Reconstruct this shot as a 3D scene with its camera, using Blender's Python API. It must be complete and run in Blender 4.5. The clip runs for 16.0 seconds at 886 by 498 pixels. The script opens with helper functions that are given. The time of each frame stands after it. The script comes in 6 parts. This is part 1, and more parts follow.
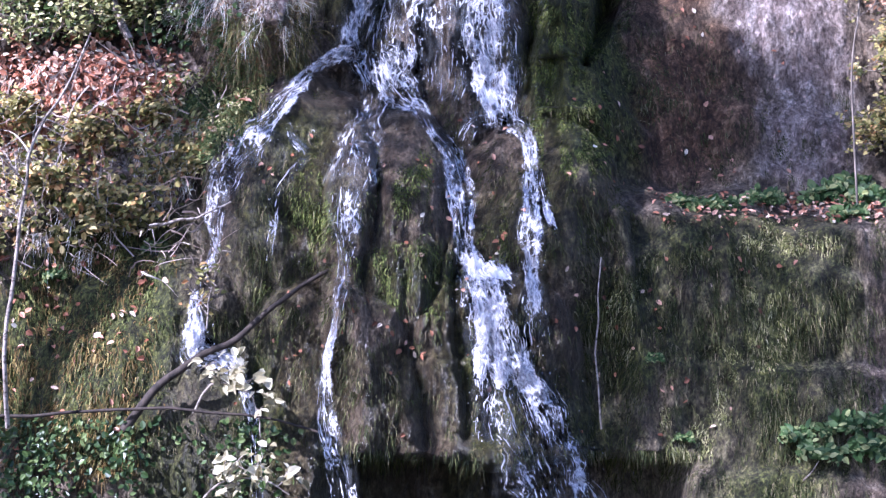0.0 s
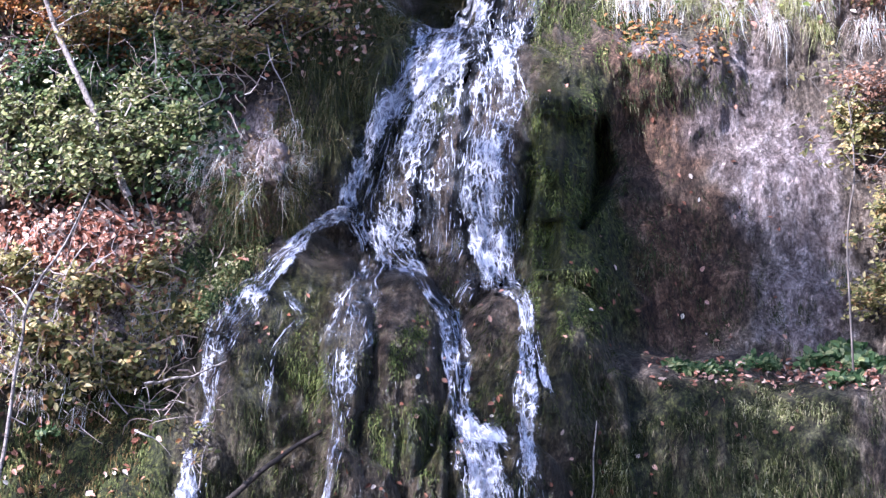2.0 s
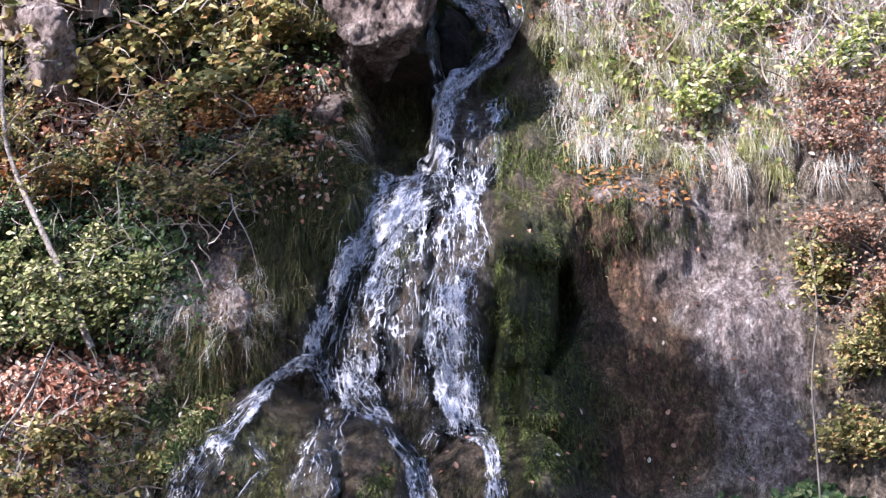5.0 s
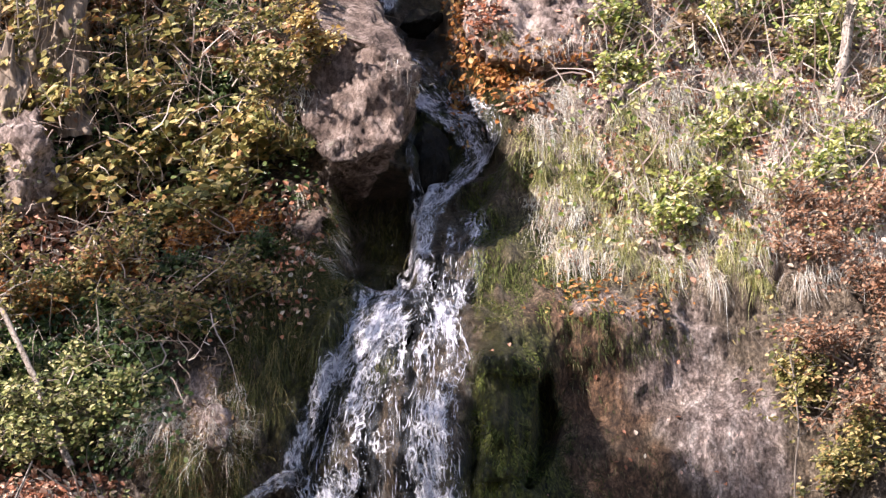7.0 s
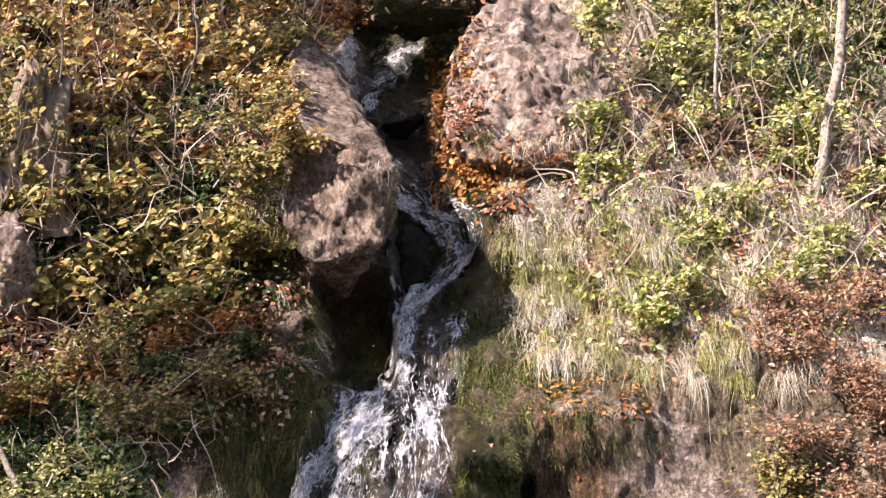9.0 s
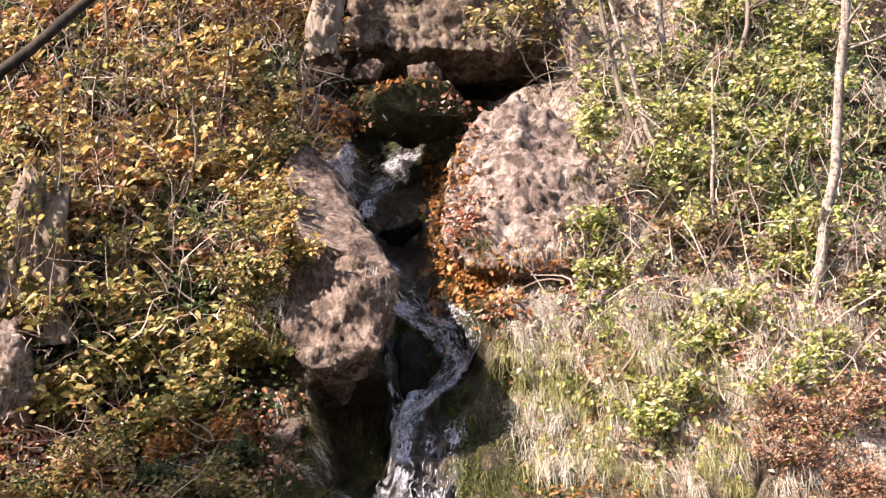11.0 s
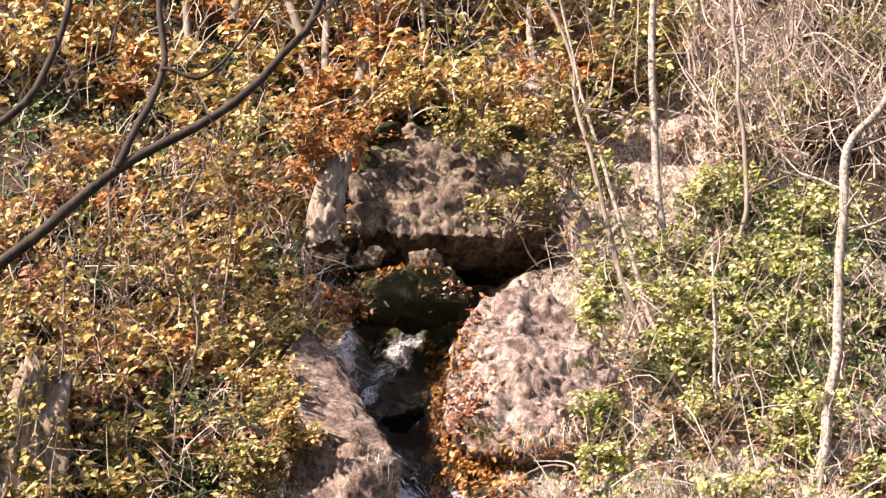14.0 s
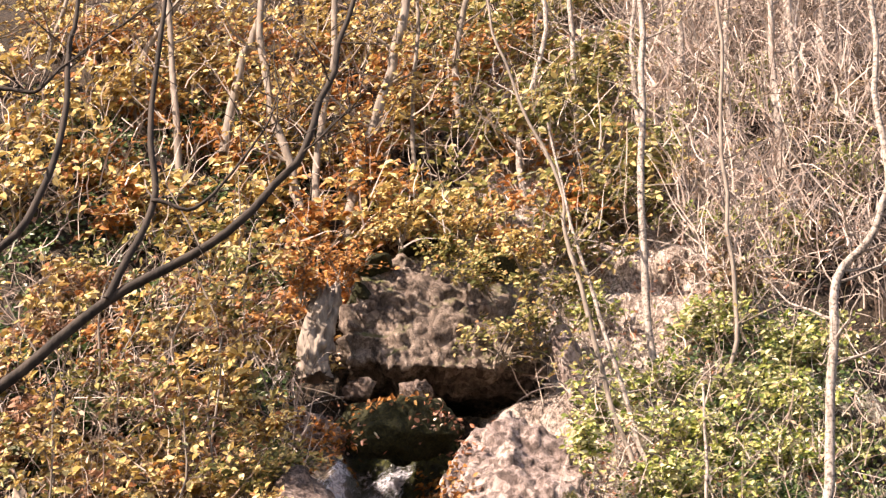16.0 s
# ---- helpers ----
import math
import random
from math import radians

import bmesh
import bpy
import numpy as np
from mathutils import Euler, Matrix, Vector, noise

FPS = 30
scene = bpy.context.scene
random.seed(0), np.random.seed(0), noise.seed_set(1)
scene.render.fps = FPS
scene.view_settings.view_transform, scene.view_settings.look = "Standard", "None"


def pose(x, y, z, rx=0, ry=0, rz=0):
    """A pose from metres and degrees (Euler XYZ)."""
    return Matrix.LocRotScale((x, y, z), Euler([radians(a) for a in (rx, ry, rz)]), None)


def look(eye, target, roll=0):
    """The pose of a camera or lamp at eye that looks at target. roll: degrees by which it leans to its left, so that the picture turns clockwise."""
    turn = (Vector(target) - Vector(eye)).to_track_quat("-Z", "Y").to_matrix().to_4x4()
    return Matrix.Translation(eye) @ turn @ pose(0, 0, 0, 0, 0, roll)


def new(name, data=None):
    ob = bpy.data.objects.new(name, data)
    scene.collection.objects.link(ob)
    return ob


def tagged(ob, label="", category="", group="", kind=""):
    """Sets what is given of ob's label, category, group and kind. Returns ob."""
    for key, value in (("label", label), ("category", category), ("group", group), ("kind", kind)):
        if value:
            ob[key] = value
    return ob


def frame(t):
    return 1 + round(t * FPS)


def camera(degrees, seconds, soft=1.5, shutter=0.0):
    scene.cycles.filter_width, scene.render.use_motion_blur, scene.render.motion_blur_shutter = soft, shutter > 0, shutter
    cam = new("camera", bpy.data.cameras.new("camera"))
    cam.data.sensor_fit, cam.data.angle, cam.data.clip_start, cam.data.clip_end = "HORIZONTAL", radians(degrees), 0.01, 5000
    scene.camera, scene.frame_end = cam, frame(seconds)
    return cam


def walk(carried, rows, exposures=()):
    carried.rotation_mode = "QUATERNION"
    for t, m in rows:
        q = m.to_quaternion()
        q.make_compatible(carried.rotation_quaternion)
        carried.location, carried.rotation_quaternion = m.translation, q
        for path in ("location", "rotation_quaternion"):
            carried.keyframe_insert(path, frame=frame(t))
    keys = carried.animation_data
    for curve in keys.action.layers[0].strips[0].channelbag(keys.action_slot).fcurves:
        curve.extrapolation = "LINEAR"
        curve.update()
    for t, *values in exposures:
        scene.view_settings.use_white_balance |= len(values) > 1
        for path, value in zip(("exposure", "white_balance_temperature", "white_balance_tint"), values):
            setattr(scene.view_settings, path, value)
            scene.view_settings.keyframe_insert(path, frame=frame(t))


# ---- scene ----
# ---------------- camera: one standing place, slow tilt upwards ----------------
cam = camera(24.0, 16.0, soft=1.35)
EYE = (0.0, 0.0, 1.6)
# seconds, turn to the right, upward tilt, lean to the left (degrees)
ROWS = [
    (0.0, -1.40, 2.00, 0.35),
    (0.5, -1.45, 3.08, 0.72),
    (1.0, -1.42, 4.16, 0.88),
    (1.5, -1.39, 5.43, 1.11),
    (2.0, -1.35, 6.44, 1.05),
    (2.5, -1.30, 7.09, 0.96),
    (3.0, -1.26, 7.53, 0.63),
    (3.5, -1.20, 8.06, 0.42),
    (4.0, -1.10, 8.85, 0.33),
    (4.5, -0.82, 9.76, 0.25),
    (5.0, -0.40, 10.47, 0.15),
    (5.2, -0.29, 10.86, 0.09),
    (7.3, 0.31, 13.77, -0.59),
    (7.5, 0.52, 13.84, -0.56),
    (8.0, 0.57, 14.59, -0.60),
    (8.5, 0.66, 15.77, -0.65),
    (9.0, 0.74, 16.37, -0.71),
    (9.2, 0.76, 16.64, -0.74),
    (11.3, 0.83, 19.99, -0.95),
    (11.5, 0.70, 20.46, -0.99),
    (12.0, 0.63, 20.90, -1.00),
    (12.5, 0.69, 22.17, -1.06),
    (13.0, 0.78, 22.75, -1.11),
    (13.5, 0.85, 23.74, -1.23),
    (14.0, 0.90, 24.40, -1.31),
    (14.5, 0.96, 24.62, -1.34),
    (15.0, 1.04, 25.15, -1.50),
    (15.5, 1.15, 27.03, -1.59),
    (16.0, 1.30, 27.99, -1.58),
]
EXPOSURES = [(0.0, 1.42, 5050, 31), (2.0, 1.32, 5100, 27), (3.5, 1.16, 5150, 23), (5.2, 1.04, 5650, 21), (7.4, 0.98, 6650, 21), (12.0, 1.17, 7350, 22), (16.0, 1.27, 7650, 23)]
walk(cam, [(t, pose(*EYE, 0, 0, -yaw) @ pose(0, 0, 0, 90 + tilt) @ pose(0, 0, 0, 0, 0, lean)) for t, yaw, tilt, lean in ROWS], EXPOSURES)

# ---------------- light: autumn sun from behind and to the left ----------------
SUN = Vector((-0.64, -0.44, 0.63)).normalized()
world = bpy.data.worlds.new("sky")
scene.world = world
world.use_nodes = True
wn = world.node_tree.nodes
sky = wn.new("ShaderNodeTexSky")
sky.sky_type, sky.sun_disc = "NISHITA", False
sky.sun_elevation = math.asin(SUN.z)
sky.sun_rotation = math.atan2(SUN.x, SUN.y)
world.node_tree.links.new(sky.outputs[0], wn["Background"].inputs[0])
wn["Background"].inputs[1].default_value = 0.088
sun = new("sun", bpy.data.lights.new("sun", "SUN"))
sun.data.energy, sun.data.angle, sun.data.color = 5.0, radians(0.6), (1.0, 0.94, 0.84)
sun.matrix_world = look(SUN * 60, (0, 0, 0))

# ---------------- number helpers ----------------
rng = np.random.default_rng(7)


def lattice(ix, iy, iz, seed):
    h = (ix * 374761393 + iy * 668265263 + iz * 2147483647 + seed * 1274126177) & 0xFFFFFFFF
    h = ((h ^ (h >> 13)) * 1274126177) & 0xFFFFFFFF
    h = ((h ^ (h >> 16)) * 2246822519) & 0xFFFFFFFF
    return ((h ^ (h >> 15)) & 0xFFFF) / 32767.5 - 1.0


def vnoise(x, y, z=0.0, seed=0):
    """Smooth value noise between -1 and 1."""
    flat = np.ndim(z) == 0
    if flat:
        seed, z = seed + 17 * int(round(float(z) * 3)), 0.0
    x, y, z = np.broadcast_arrays(np.asarray(x, float), np.asarray(y, float), np.asarray(z, float))
    ix, iy, iz = (np.floor(v).astype(np.int64) for v in (x, y, z))
    fx, fy, fz = x - ix, y - iy, z - iz
    fx, fy, fz = (f * f * (3 - 2 * f) for f in (fx, fy, fz))
    total = 0
    for dx in (0, 1):
        for dy in (0, 1):
            for dz in (0,) if flat else (0, 1):
                w = (fx if dx else 1 - fx) * (fy if dy else 1 - fy) * (fz if dz else 1 - fz)
                total = total + w * lattice(ix + dx, iy + dy, iz + dz, seed)
    return total


def fbm(x, y, z=0.0, octaves=4, seed=0):
    total, amp = 0, 1.0
    for k in range(octaves):
        total = total + amp * vnoise(x * 2 ** k, y * 2 ** k, z * 2 ** k, seed + k)
        amp *= 0.5
    return total / 1.6


def smooth(a, b, v):
    t = np.clip((v - a) / (b - a), 0, 1)
    return t * t * (3 - 2 * t)


def spot(x, z, cx, cz, rx, rz):
    """A soft round patch: 1 in the middle, 0 outside."""
    return np.clip(1 - ((x - cx) / rx) ** 2 - ((z - cz) / rz) ** 2, 0, 1)


def within(x, a, b, soft):
    return smooth(a - soft, a + soft, x) * (1 - smooth(b - soft, b + soft, x))


# ---------------- the lie of the rock face: distance from the camera over x and height ----------------
PROFILE_Z = (-1.0, 0.4, 1.0, 2.0, 2.75, 3.1, 3.46, 4.2, 5.0, 5.25, 5.8, 6.4, 7.4, 8.1, 8.9, 9.4, 10.0, 10.5, 12.0, 14.5, 19.0, 26.0)
PROFILE_Y = (13.4, 13.75, 14.0, 14.3, 14.6, 14.8, 14.95, 15.15, 15.6, 15.8, 16.1, 16.4, 17.0, 17.6, 18.2, 18.6, 18.95, 19.6, 20.6, 22.0, 25.5, 32.0)


def curtain(x, z, cx, top, half, drop, height):
    """A tufa bulge: round on top, hanging down like a curtain below."""
    rx = (x - cx) / half
    up = np.clip((z - top + height) / height, 0, 2)
    body = np.sqrt(np.clip(1 - rx ** 2 - up ** 2, 0, 1))
    return body * (1 - smooth(drop * 0.4, drop, top - z))


def face(x, z):
    x, z = np.asarray(x, float), np.asarray(z, float)
    y = np.interp(z, PROFILE_Z, PROFILE_Y)
    y = y + 0.5 * (np.interp(z + 0.25, PROFILE_Z, PROFILE_Y) + np.interp(z - 0.25, PROFILE_Z, PROFILE_Y) - 2 * y)
    wob = 0.08 * vnoise(x * 2.1, z * 2.1, 0, 11)
    # bulges between the streams
    y = y - 0.52 * curtain(x + wob, z, -1.42, 3.38, 0.62, 2.2, 0.9)
    y = y - 0.50 * curtain(x + wob, z, -0.68, 3.1, 0.45, 2.6, 0.7)
    y = y - 0.52 * curtain(x + wob, z, 0.32, 3.02, 0.62, 1.9, 0.75)
    y = y - 0.25 * curtain(x + wob, z, 0.05, 1.95, 0.55, 2.0, 0.6)
    y = y - 0.22 * curtain(x + wob, z, -1.1, 1.9, 0.6, 1.9, 0.6)
    y = y - 0.30 * curtain(x + wob, z, -2.3, 2.1, 0.7, 2.4, 0.9)
    # upper apron
    y = y - 0.30 * curtain(x + wob, z, -0.2, 5.05, 0.75, 2.4, 0.5)
    # mossy pillar beside the falls and the cleft behind it
    step = 0.10 * np.floor(2.6 * (z + 0.5 * wob)) % 0.19
    y = y - (0.15 + step) * within(x + wob, 0.27, 0.72, 0.035) * within(z, 3.0, 4.42, 0.12)
    cleft = np.interp(z, (3.4, 3.6, 3.9, 4.3), (0.63, 0.70, 0.78, 0.80)) + 0.3 * wob
    y = y + 0.6 * np.clip(1 - np.abs((x - cleft) / np.interp(z, (3.35, 3.55, 3.95, 4.35), (0.03, 0.07, 0.12, 0.03))), 0, 1) ** 0.5 * within(z, 3.42, 4.3, 0.06)
    # edge of the lower bulge running down to the ledge
    y = y - 0.16 * smooth(0.0, 0.05, 3.42 - 0.95 * (x - 0.62) - z + 0.5 * wob) * within(x, 0.45, 1.1, 0.08) * smooth(2.2, 2.6, z)
    # smooth pale wall, set back, over the leafy ledge
    right = smooth(0.75, 0.95, x + wob)
    ledge = z + 0.09 * vnoise(x * 2.3, 0, 0, 5) + 0.05 * vnoise(x * 7, 2, 0, 6)
    y = y + 0.20 * right * smooth(2.36, 2.50, ledge) * (1 - smooth(4.3, 5.0, z)) * (1 - smooth(2.6, 3.2, x))
    y = y - 0.22 * right * (1 - smooth(2.24, 2.38, ledge))
    y = y - 0.14 * within(x + wob, 0.4, 1.8, 0.2) * within(z + 2 * wob, 4.3, 5.05, 0.28)
    # grassy bank to the left of the falls
    edge = -0.55 - 0.37 * (5.05 - z)
    y = y - 0.42 * (1 - smooth(edge - 0.10, edge + 0.06, x + wob)) * smooth(-2.6, -1.5, x) * smooth(3.2, 3.9, z) * (1 - smooth(5.1, 5.6, z))
    # dark hollow under the overhanging block
    y = y + 0.85 * within(x + wob, -0.78, -0.16, 0.07) * within(z, 5.12, 6.15, 0.08)
    # gully
    mid = np.interp(z, (5.5, 6.4, 7.4, 8.2, 9.0, 10.0), (-0.05, 0.25, -0.1, -0.35, 0.0, 0.1))
    half = np.interp(z, (5.5, 6.4, 7.4, 8.2, 9.0, 10.0), (0.25, 0.35, 0.35, 0.4, 0.5, 0.9))
    y = y + np.interp(z, (7.2, 8.0), (0.55, 0.85)) * within((x - mid) / half, -1, 1, 0.25) * within(z, 5.7, 10.0, 0.3)
    # slot under the capstone
    y = y + 1.3 * within(x, -0.6, 1.4, 0.08) * within(z + 0.08 * vnoise(x * 3, 4, 0, 9), 10.12, 10.42, 0.05)
    # undercut at the foot
    y = y + 0.75 * within(x + wob, -1.05, 1.25, 0.12) * (1 - smooth(0.62, 0.74, z + 0.16 * vnoise(x * 2.2, 1.5, 0, 3)))
    # roughness
    y = y + 0.16 * fbm(x * 0.9, z * 0.9, 3.3, 3, 21) * smooth(-8, -1, -np.abs(x))
    low = 1 - 0.65 * within(x, 1.2, 2.6, 0.2) * within(z, 2.6, 4.6, 0.2)
    bank = smooth(5.0, 5.8, z)
    # ledges: broken beds that jut out and are cut back above
    bed = z * 1.25 + 0.7 * fbm(x * 0.7, z * 0.5, 0, 3, 33)
    rise = bed - np.floor(bed)
    jut = rise ** 1.4 * (1 - smooth(0.84, 1.0, rise)) * np.clip(0.5 + 0.9 * fbm(x * 0.9, z * 0.9, 0, 2, 35), 0, 1.2)
    y = y - low * (0.13 + 0.16 * bank) * jut
    # bulges and hanging ribs of tufa
    y = y - low * ((0.10 + 0.10 * bank) * fbm(x * 1.7, z * 1.5, 0, 4, 31) + 0.07 * np.abs(fbm(x * 6.0, z * 1.0, 0, 3, 37)) - 0.03 * fbm(x * 9, z * 5, 0, 3, 41))
    return y


def outward(x, z):
    e = 0.12
    gx = (face(x + e, z) - face(x - e, z)) / (2 * e)
    gz = (face(x, z + e) - face(x, z - e)) / (2 * e)
    n = np.stack([gx, -np.ones_like(gx), gz], -1)
    return n / np.linalg.norm(n, axis=-1, keepdims=True)


def on_face(x, z, off=0.0):
    x, z = np.atleast_1d(np.asarray(x, float)), np.atleast_1d(np.asarray(z, float))
    p = np.stack([x, face(x, z), z], -1)
    return p + off * outward(x, z)


# ---------------- mesh helpers ----------------
def quads(name, verts, faces, smooth_shade=True):
    """A mesh from arrays of vertices and of four-cornered faces."""
    verts, faces = np.asarray(verts, np.float32), np.asarray(faces, np.int32)
    me = bpy.data.meshes.new(name)
    me.vertices.add(len(verts))
    me.vertices.foreach_set("co", verts.ravel())
    me.loops.add(faces.size)
    me.loops.foreach_set("vertex_index", faces.ravel())
    me.polygons.add(len(faces))
    me.polygons.foreach_set("loop_start", np.arange(0, faces.size, 4, dtype=np.int32))
    me.polygons.foreach_set("use_smooth", np.full(len(faces), smooth_shade))
    me.update(calc_edges=True)
    return me


def part(name, me, mat, parent=None, label=""):
    """One mesh object, under a thing where one is given."""
    if isinstance(me, bmesh.types.BMesh):
        bm, me = me, bpy.data.meshes.new(name)
        bm.to_mesh(me)
        bm.free()
    ob = new(name, me)
    if mat and not me.materials:
        me.materials.append(mat)
    if parent:
        ob.parent = parent
    return tagged(ob, label)


def root(name, place, label, category, group="", kind=""):
    ob = new(name)
    ob.empty_display_size = 0.1
    ob.location = place
    return tagged(ob, label, category, group, kind)


def join_arrays(pieces):
    vs, fs, n = [], [], 0
    for v, f in pieces:
        vs.append(v)
        fs.append(f + n)
        n += len(v)
    return np.concatenate(vs), np.concatenate(fs)


def tube(points, r0, r1, sides=5):
    """A tapering round stem along points."""
    p = np.asarray(points, float)
    n = len(p)
    t = np.gradient(p, axis=0)
    t /= np.linalg.norm(t, axis=1, keepdims=True) + 1e-9
    ref = np.where(np.abs(t[:, 1:2]) > 0.9, [[1.0, 0, 0]], [[0, 1.0, 0]])
    a = np.cross(t, ref)
    a /= np.linalg.norm(a, axis=1, keepdims=True) + 1e-9
    b = np.cross(t, a)
    r = np.linspace(r0, r1, n)[:, None, None]
    ang = np.arange(sides) * 2 * np.pi / sides
    ring = p[:, None] + r * (np.cos(ang)[None, :, None] * a[:, None] + np.sin(ang)[None, :, None] * b[:, None])
    i, j = np.meshgrid(np.arange(n - 1), np.arange(sides), indexing="ij")
    k = (j + 1) % sides
    f = np.stack([i * sides + j, i * sides + k, (i + 1) * sides + k, (i + 1) * sides + j], -1).reshape(-1, 4)
    return ring.reshape(-1, 3), f


def bend(points, steps=6, wobble=0.0):
    """A smooth line through a few points, with some wobble."""
    p = np.asarray(points, float)
    q = np.concatenate([[2 * p[0] - p[1]], p, [2 * p[-1] - p[-2]]])
    out = []
    for i in range(1, len(q) - 2):
        for s in np.arange(steps) / steps:
            out.append(0.5 * (2 * q[i] + (q[i + 1] - q[i - 1]) * s + (2 * q[i - 1] - 5 * q[i] + 4 * q[i + 1] - q[i + 2]) * s * s
                              + (3 * q[i] - q[i - 1] - 3 * q[i + 1] + q[i + 2]) * s ** 3))
    out.append(p[-1])
    out = np.array(out)
    if wobble:
        k = np.arange(len(out)) * 0.45 + rng.uniform(0, 99)
        out += wobble * np.stack([vnoise(k, 0, 0, 1), vnoise(k, 5, 0, 2), vnoise(k, 9, 0, 3)], -1)
    return out


def unit(v):
    return v / (np.linalg.norm(v, axis=-1, keepdims=True) + 1e-9)


def leaf_arrays(place, normal, length, slim=0.55, axis=None):
    """Many single leaves: pointed ovals folded along the rib."""
    n = len(place)
    normal = unit(normal)
    axis = unit(np.cross(normal, rng.normal(size=(n, 3)))) if axis is None else unit(axis - normal * np.sum(axis * normal, 1, keepdims=True))
    side = np.cross(normal, axis)
    L = np.broadcast_to(np.asarray(length, float), (n,))[:, None]
    W = L * slim * rng.uniform(0.8, 1.15, (n, 1))
    fold = rng.uniform(0.02, 0.22, (n, 1)) * L
    curl = rng.uniform(-0.25, 0.1, (n, 1)) * L
    c = [place, place + axis * L * 0.3 - side * W * 0.48 + normal * fold, place + axis * L * 0.68 - side * W * 0.40 + normal * (fold + curl * 0.4),
         place + axis * L + normal * curl, place + axis * L * 0.68 + side * W * 0.40 + normal * (fold + curl * 0.4), place + axis * L * 0.3 + side * W * 0.48 + normal * fold]
    v = np.stack(c, 1).reshape(-1, 3)
    k = np.arange(n)[:, None] * 6
    f = np.concatenate([k + [[0, 3, 2, 1]], k + [[0, 5, 4, 3]]], 1).reshape(-1, 4)
    return v, f


def blade_arrays(place, way, length, width, droop, steps=4, curl=0.12):
    """Grass blades or twig ends: narrow ribbons that hang over."""
    n = len(place)
    way = unit(way)
    L = np.broadcast_to(np.asarray(length, float), (n,))[:, None]
    W = np.broadcast_to(np.asarray(width, float), (n,))[:, None]
    sway = rng.normal(0, curl, (n, 3))
    kink = rng.normal(0, curl * 0.35, (n, 3))
    side = unit(np.cross(way, rng.normal(size=(n, 3)) * 0.5 + [0, 1, 0.2]))
    rows = []
    for k in range(steps + 1):
        s = k / steps
        mid = place + way * L * s + np.array([0, 0, -1.0]) * np.broadcast_to(droop, (n,))[:, None] * L * s * s + L * (sway * s * s + kink * np.sin(7 * s))
        w = W * (1 - 0.85 * s)
        rows += [mid - side * w, mid + side * w]
    v = np.stack(rows, 1).reshape(-1, 3)
    m = 2 * (steps + 1)
    base = np.arange(n)[:, None, None] * m
    k = np.arange(steps)[None, :, None] * 2
    f = (base + k + np.array([0, 1, 3, 2])[None, None]).reshape(-1, 4)
    return v, f


# ---------------- materials ----------------
def nodes_of(name):
    m = bpy.data.materials.new(name)
    m.use_nodes = True
    t = m.node_tree
    return m, t.nodes, t.links, t.nodes["Principled BSDF"]


def ramp(nodes, links, src, stops, mode="LINEAR"):
    r = nodes.new("ShaderNodeValToRGB")
    r.color_ramp.interpolation = mode
    e = r.color_ramp.elements
    while len(e) < len(stops):
        e.new(0.5)
    for el, (p, c) in zip(e, stops):
        el.position, el.color = p, (*c, 1)
    links.new(src, r.inputs[0])
    return r.outputs[0]


def noise_node(nodes, links, coords, scale, detail=6, rough=0.6, stretch=(1, 1, 1)):
    mp = nodes.new("ShaderNodeMapping")
    mp.inputs["Scale"].default_value = stretch
    links.new(coords, mp.inputs[0])
    n = nodes.new("ShaderNodeTexNoise")
    n.inputs["Scale"].default_value, n.inputs["Detail"].default_value, n.inputs["Roughness"].default_value = scale, detail, rough
    links.new(mp.outputs[0], n.inputs["Vector"])
    return n.outputs["Fac"]


def mix(nodes, links, fac, a, b, mode="MIX"):
    m = nodes.new("ShaderNodeMix")
    m.data_type, m.blend_type = "RGBA", mode
    for sock, v in ((m.inputs[0], fac), (m.inputs[6], a), (m.inputs[7], b)):
        if isinstance(v, (int, float)):
            sock.default_value = v
        elif isinstance(v, tuple):
            sock.default_value = (*v, 1)
        else:
            links.new(v, sock)
    return m.outputs[2]


def calc(nodes, links, op, a, b):
    m = nodes.new("ShaderNodeMath")
    m.operation = op
    m.use_clamp = True
    for sock, v in zip(m.inputs, (a, b)):
        if isinstance(v, (int, float)):
            sock.default_value = v
        else:
            links.new(v, sock)
    return m.outputs[0]


def bump(nodes, links, bsdf, height, strength, distance):
    b = nodes.new("ShaderNodeBump")
    b.inputs["Strength"].default_value, b.inputs["Distance"].default_value = strength, distance
    links.new(height, b.inputs["Height"])
    links.new(b.outputs[0], bsdf.inputs["Normal"])


def foliage(name, stops, translucent=0.22, rough=0.5, gain=1.35):
    """Leaf colours differ leaf by leaf."""
    m, n, l, p = nodes_of(name)
    geo = n.new("ShaderNodeNewGeometry")
    tex = n.new("ShaderNodeTexCoord")
    stops = [(p_, tuple(min(0.85, c * gain) for c in rgb)) for p_, rgb in stops]
    col = ramp(n, l, geo.outputs["Random Per Island"], stops)
    grain = noise_node(n, l, tex.outputs["Object"], 60, 4)
    col = mix(n, l, 0.5, col, ramp(n, l, grain, [(0.3, (0.6, 0.55, 0.5)), (0.6, (1, 1, 1))]), "MULTIPLY")
    l.new(col, p.inputs["Base Color"])
    p.inputs["Roughness"].default_value = rough
    p.inputs["Specular IOR Level"].default_value = 0.35
    tr = n.new("ShaderNodeBsdfTranslucent")
    l.new(col, tr.inputs[0])
    mx = n.new("ShaderNodeMixShader")
    mx.inputs[0].default_value = translucent
    l.new(p.outputs[0], mx.inputs[1])
    l.new(tr.outputs[0], mx.inputs[2])
    l.new(mx.outputs[0], n["Material Output"].inputs[0])
    return m


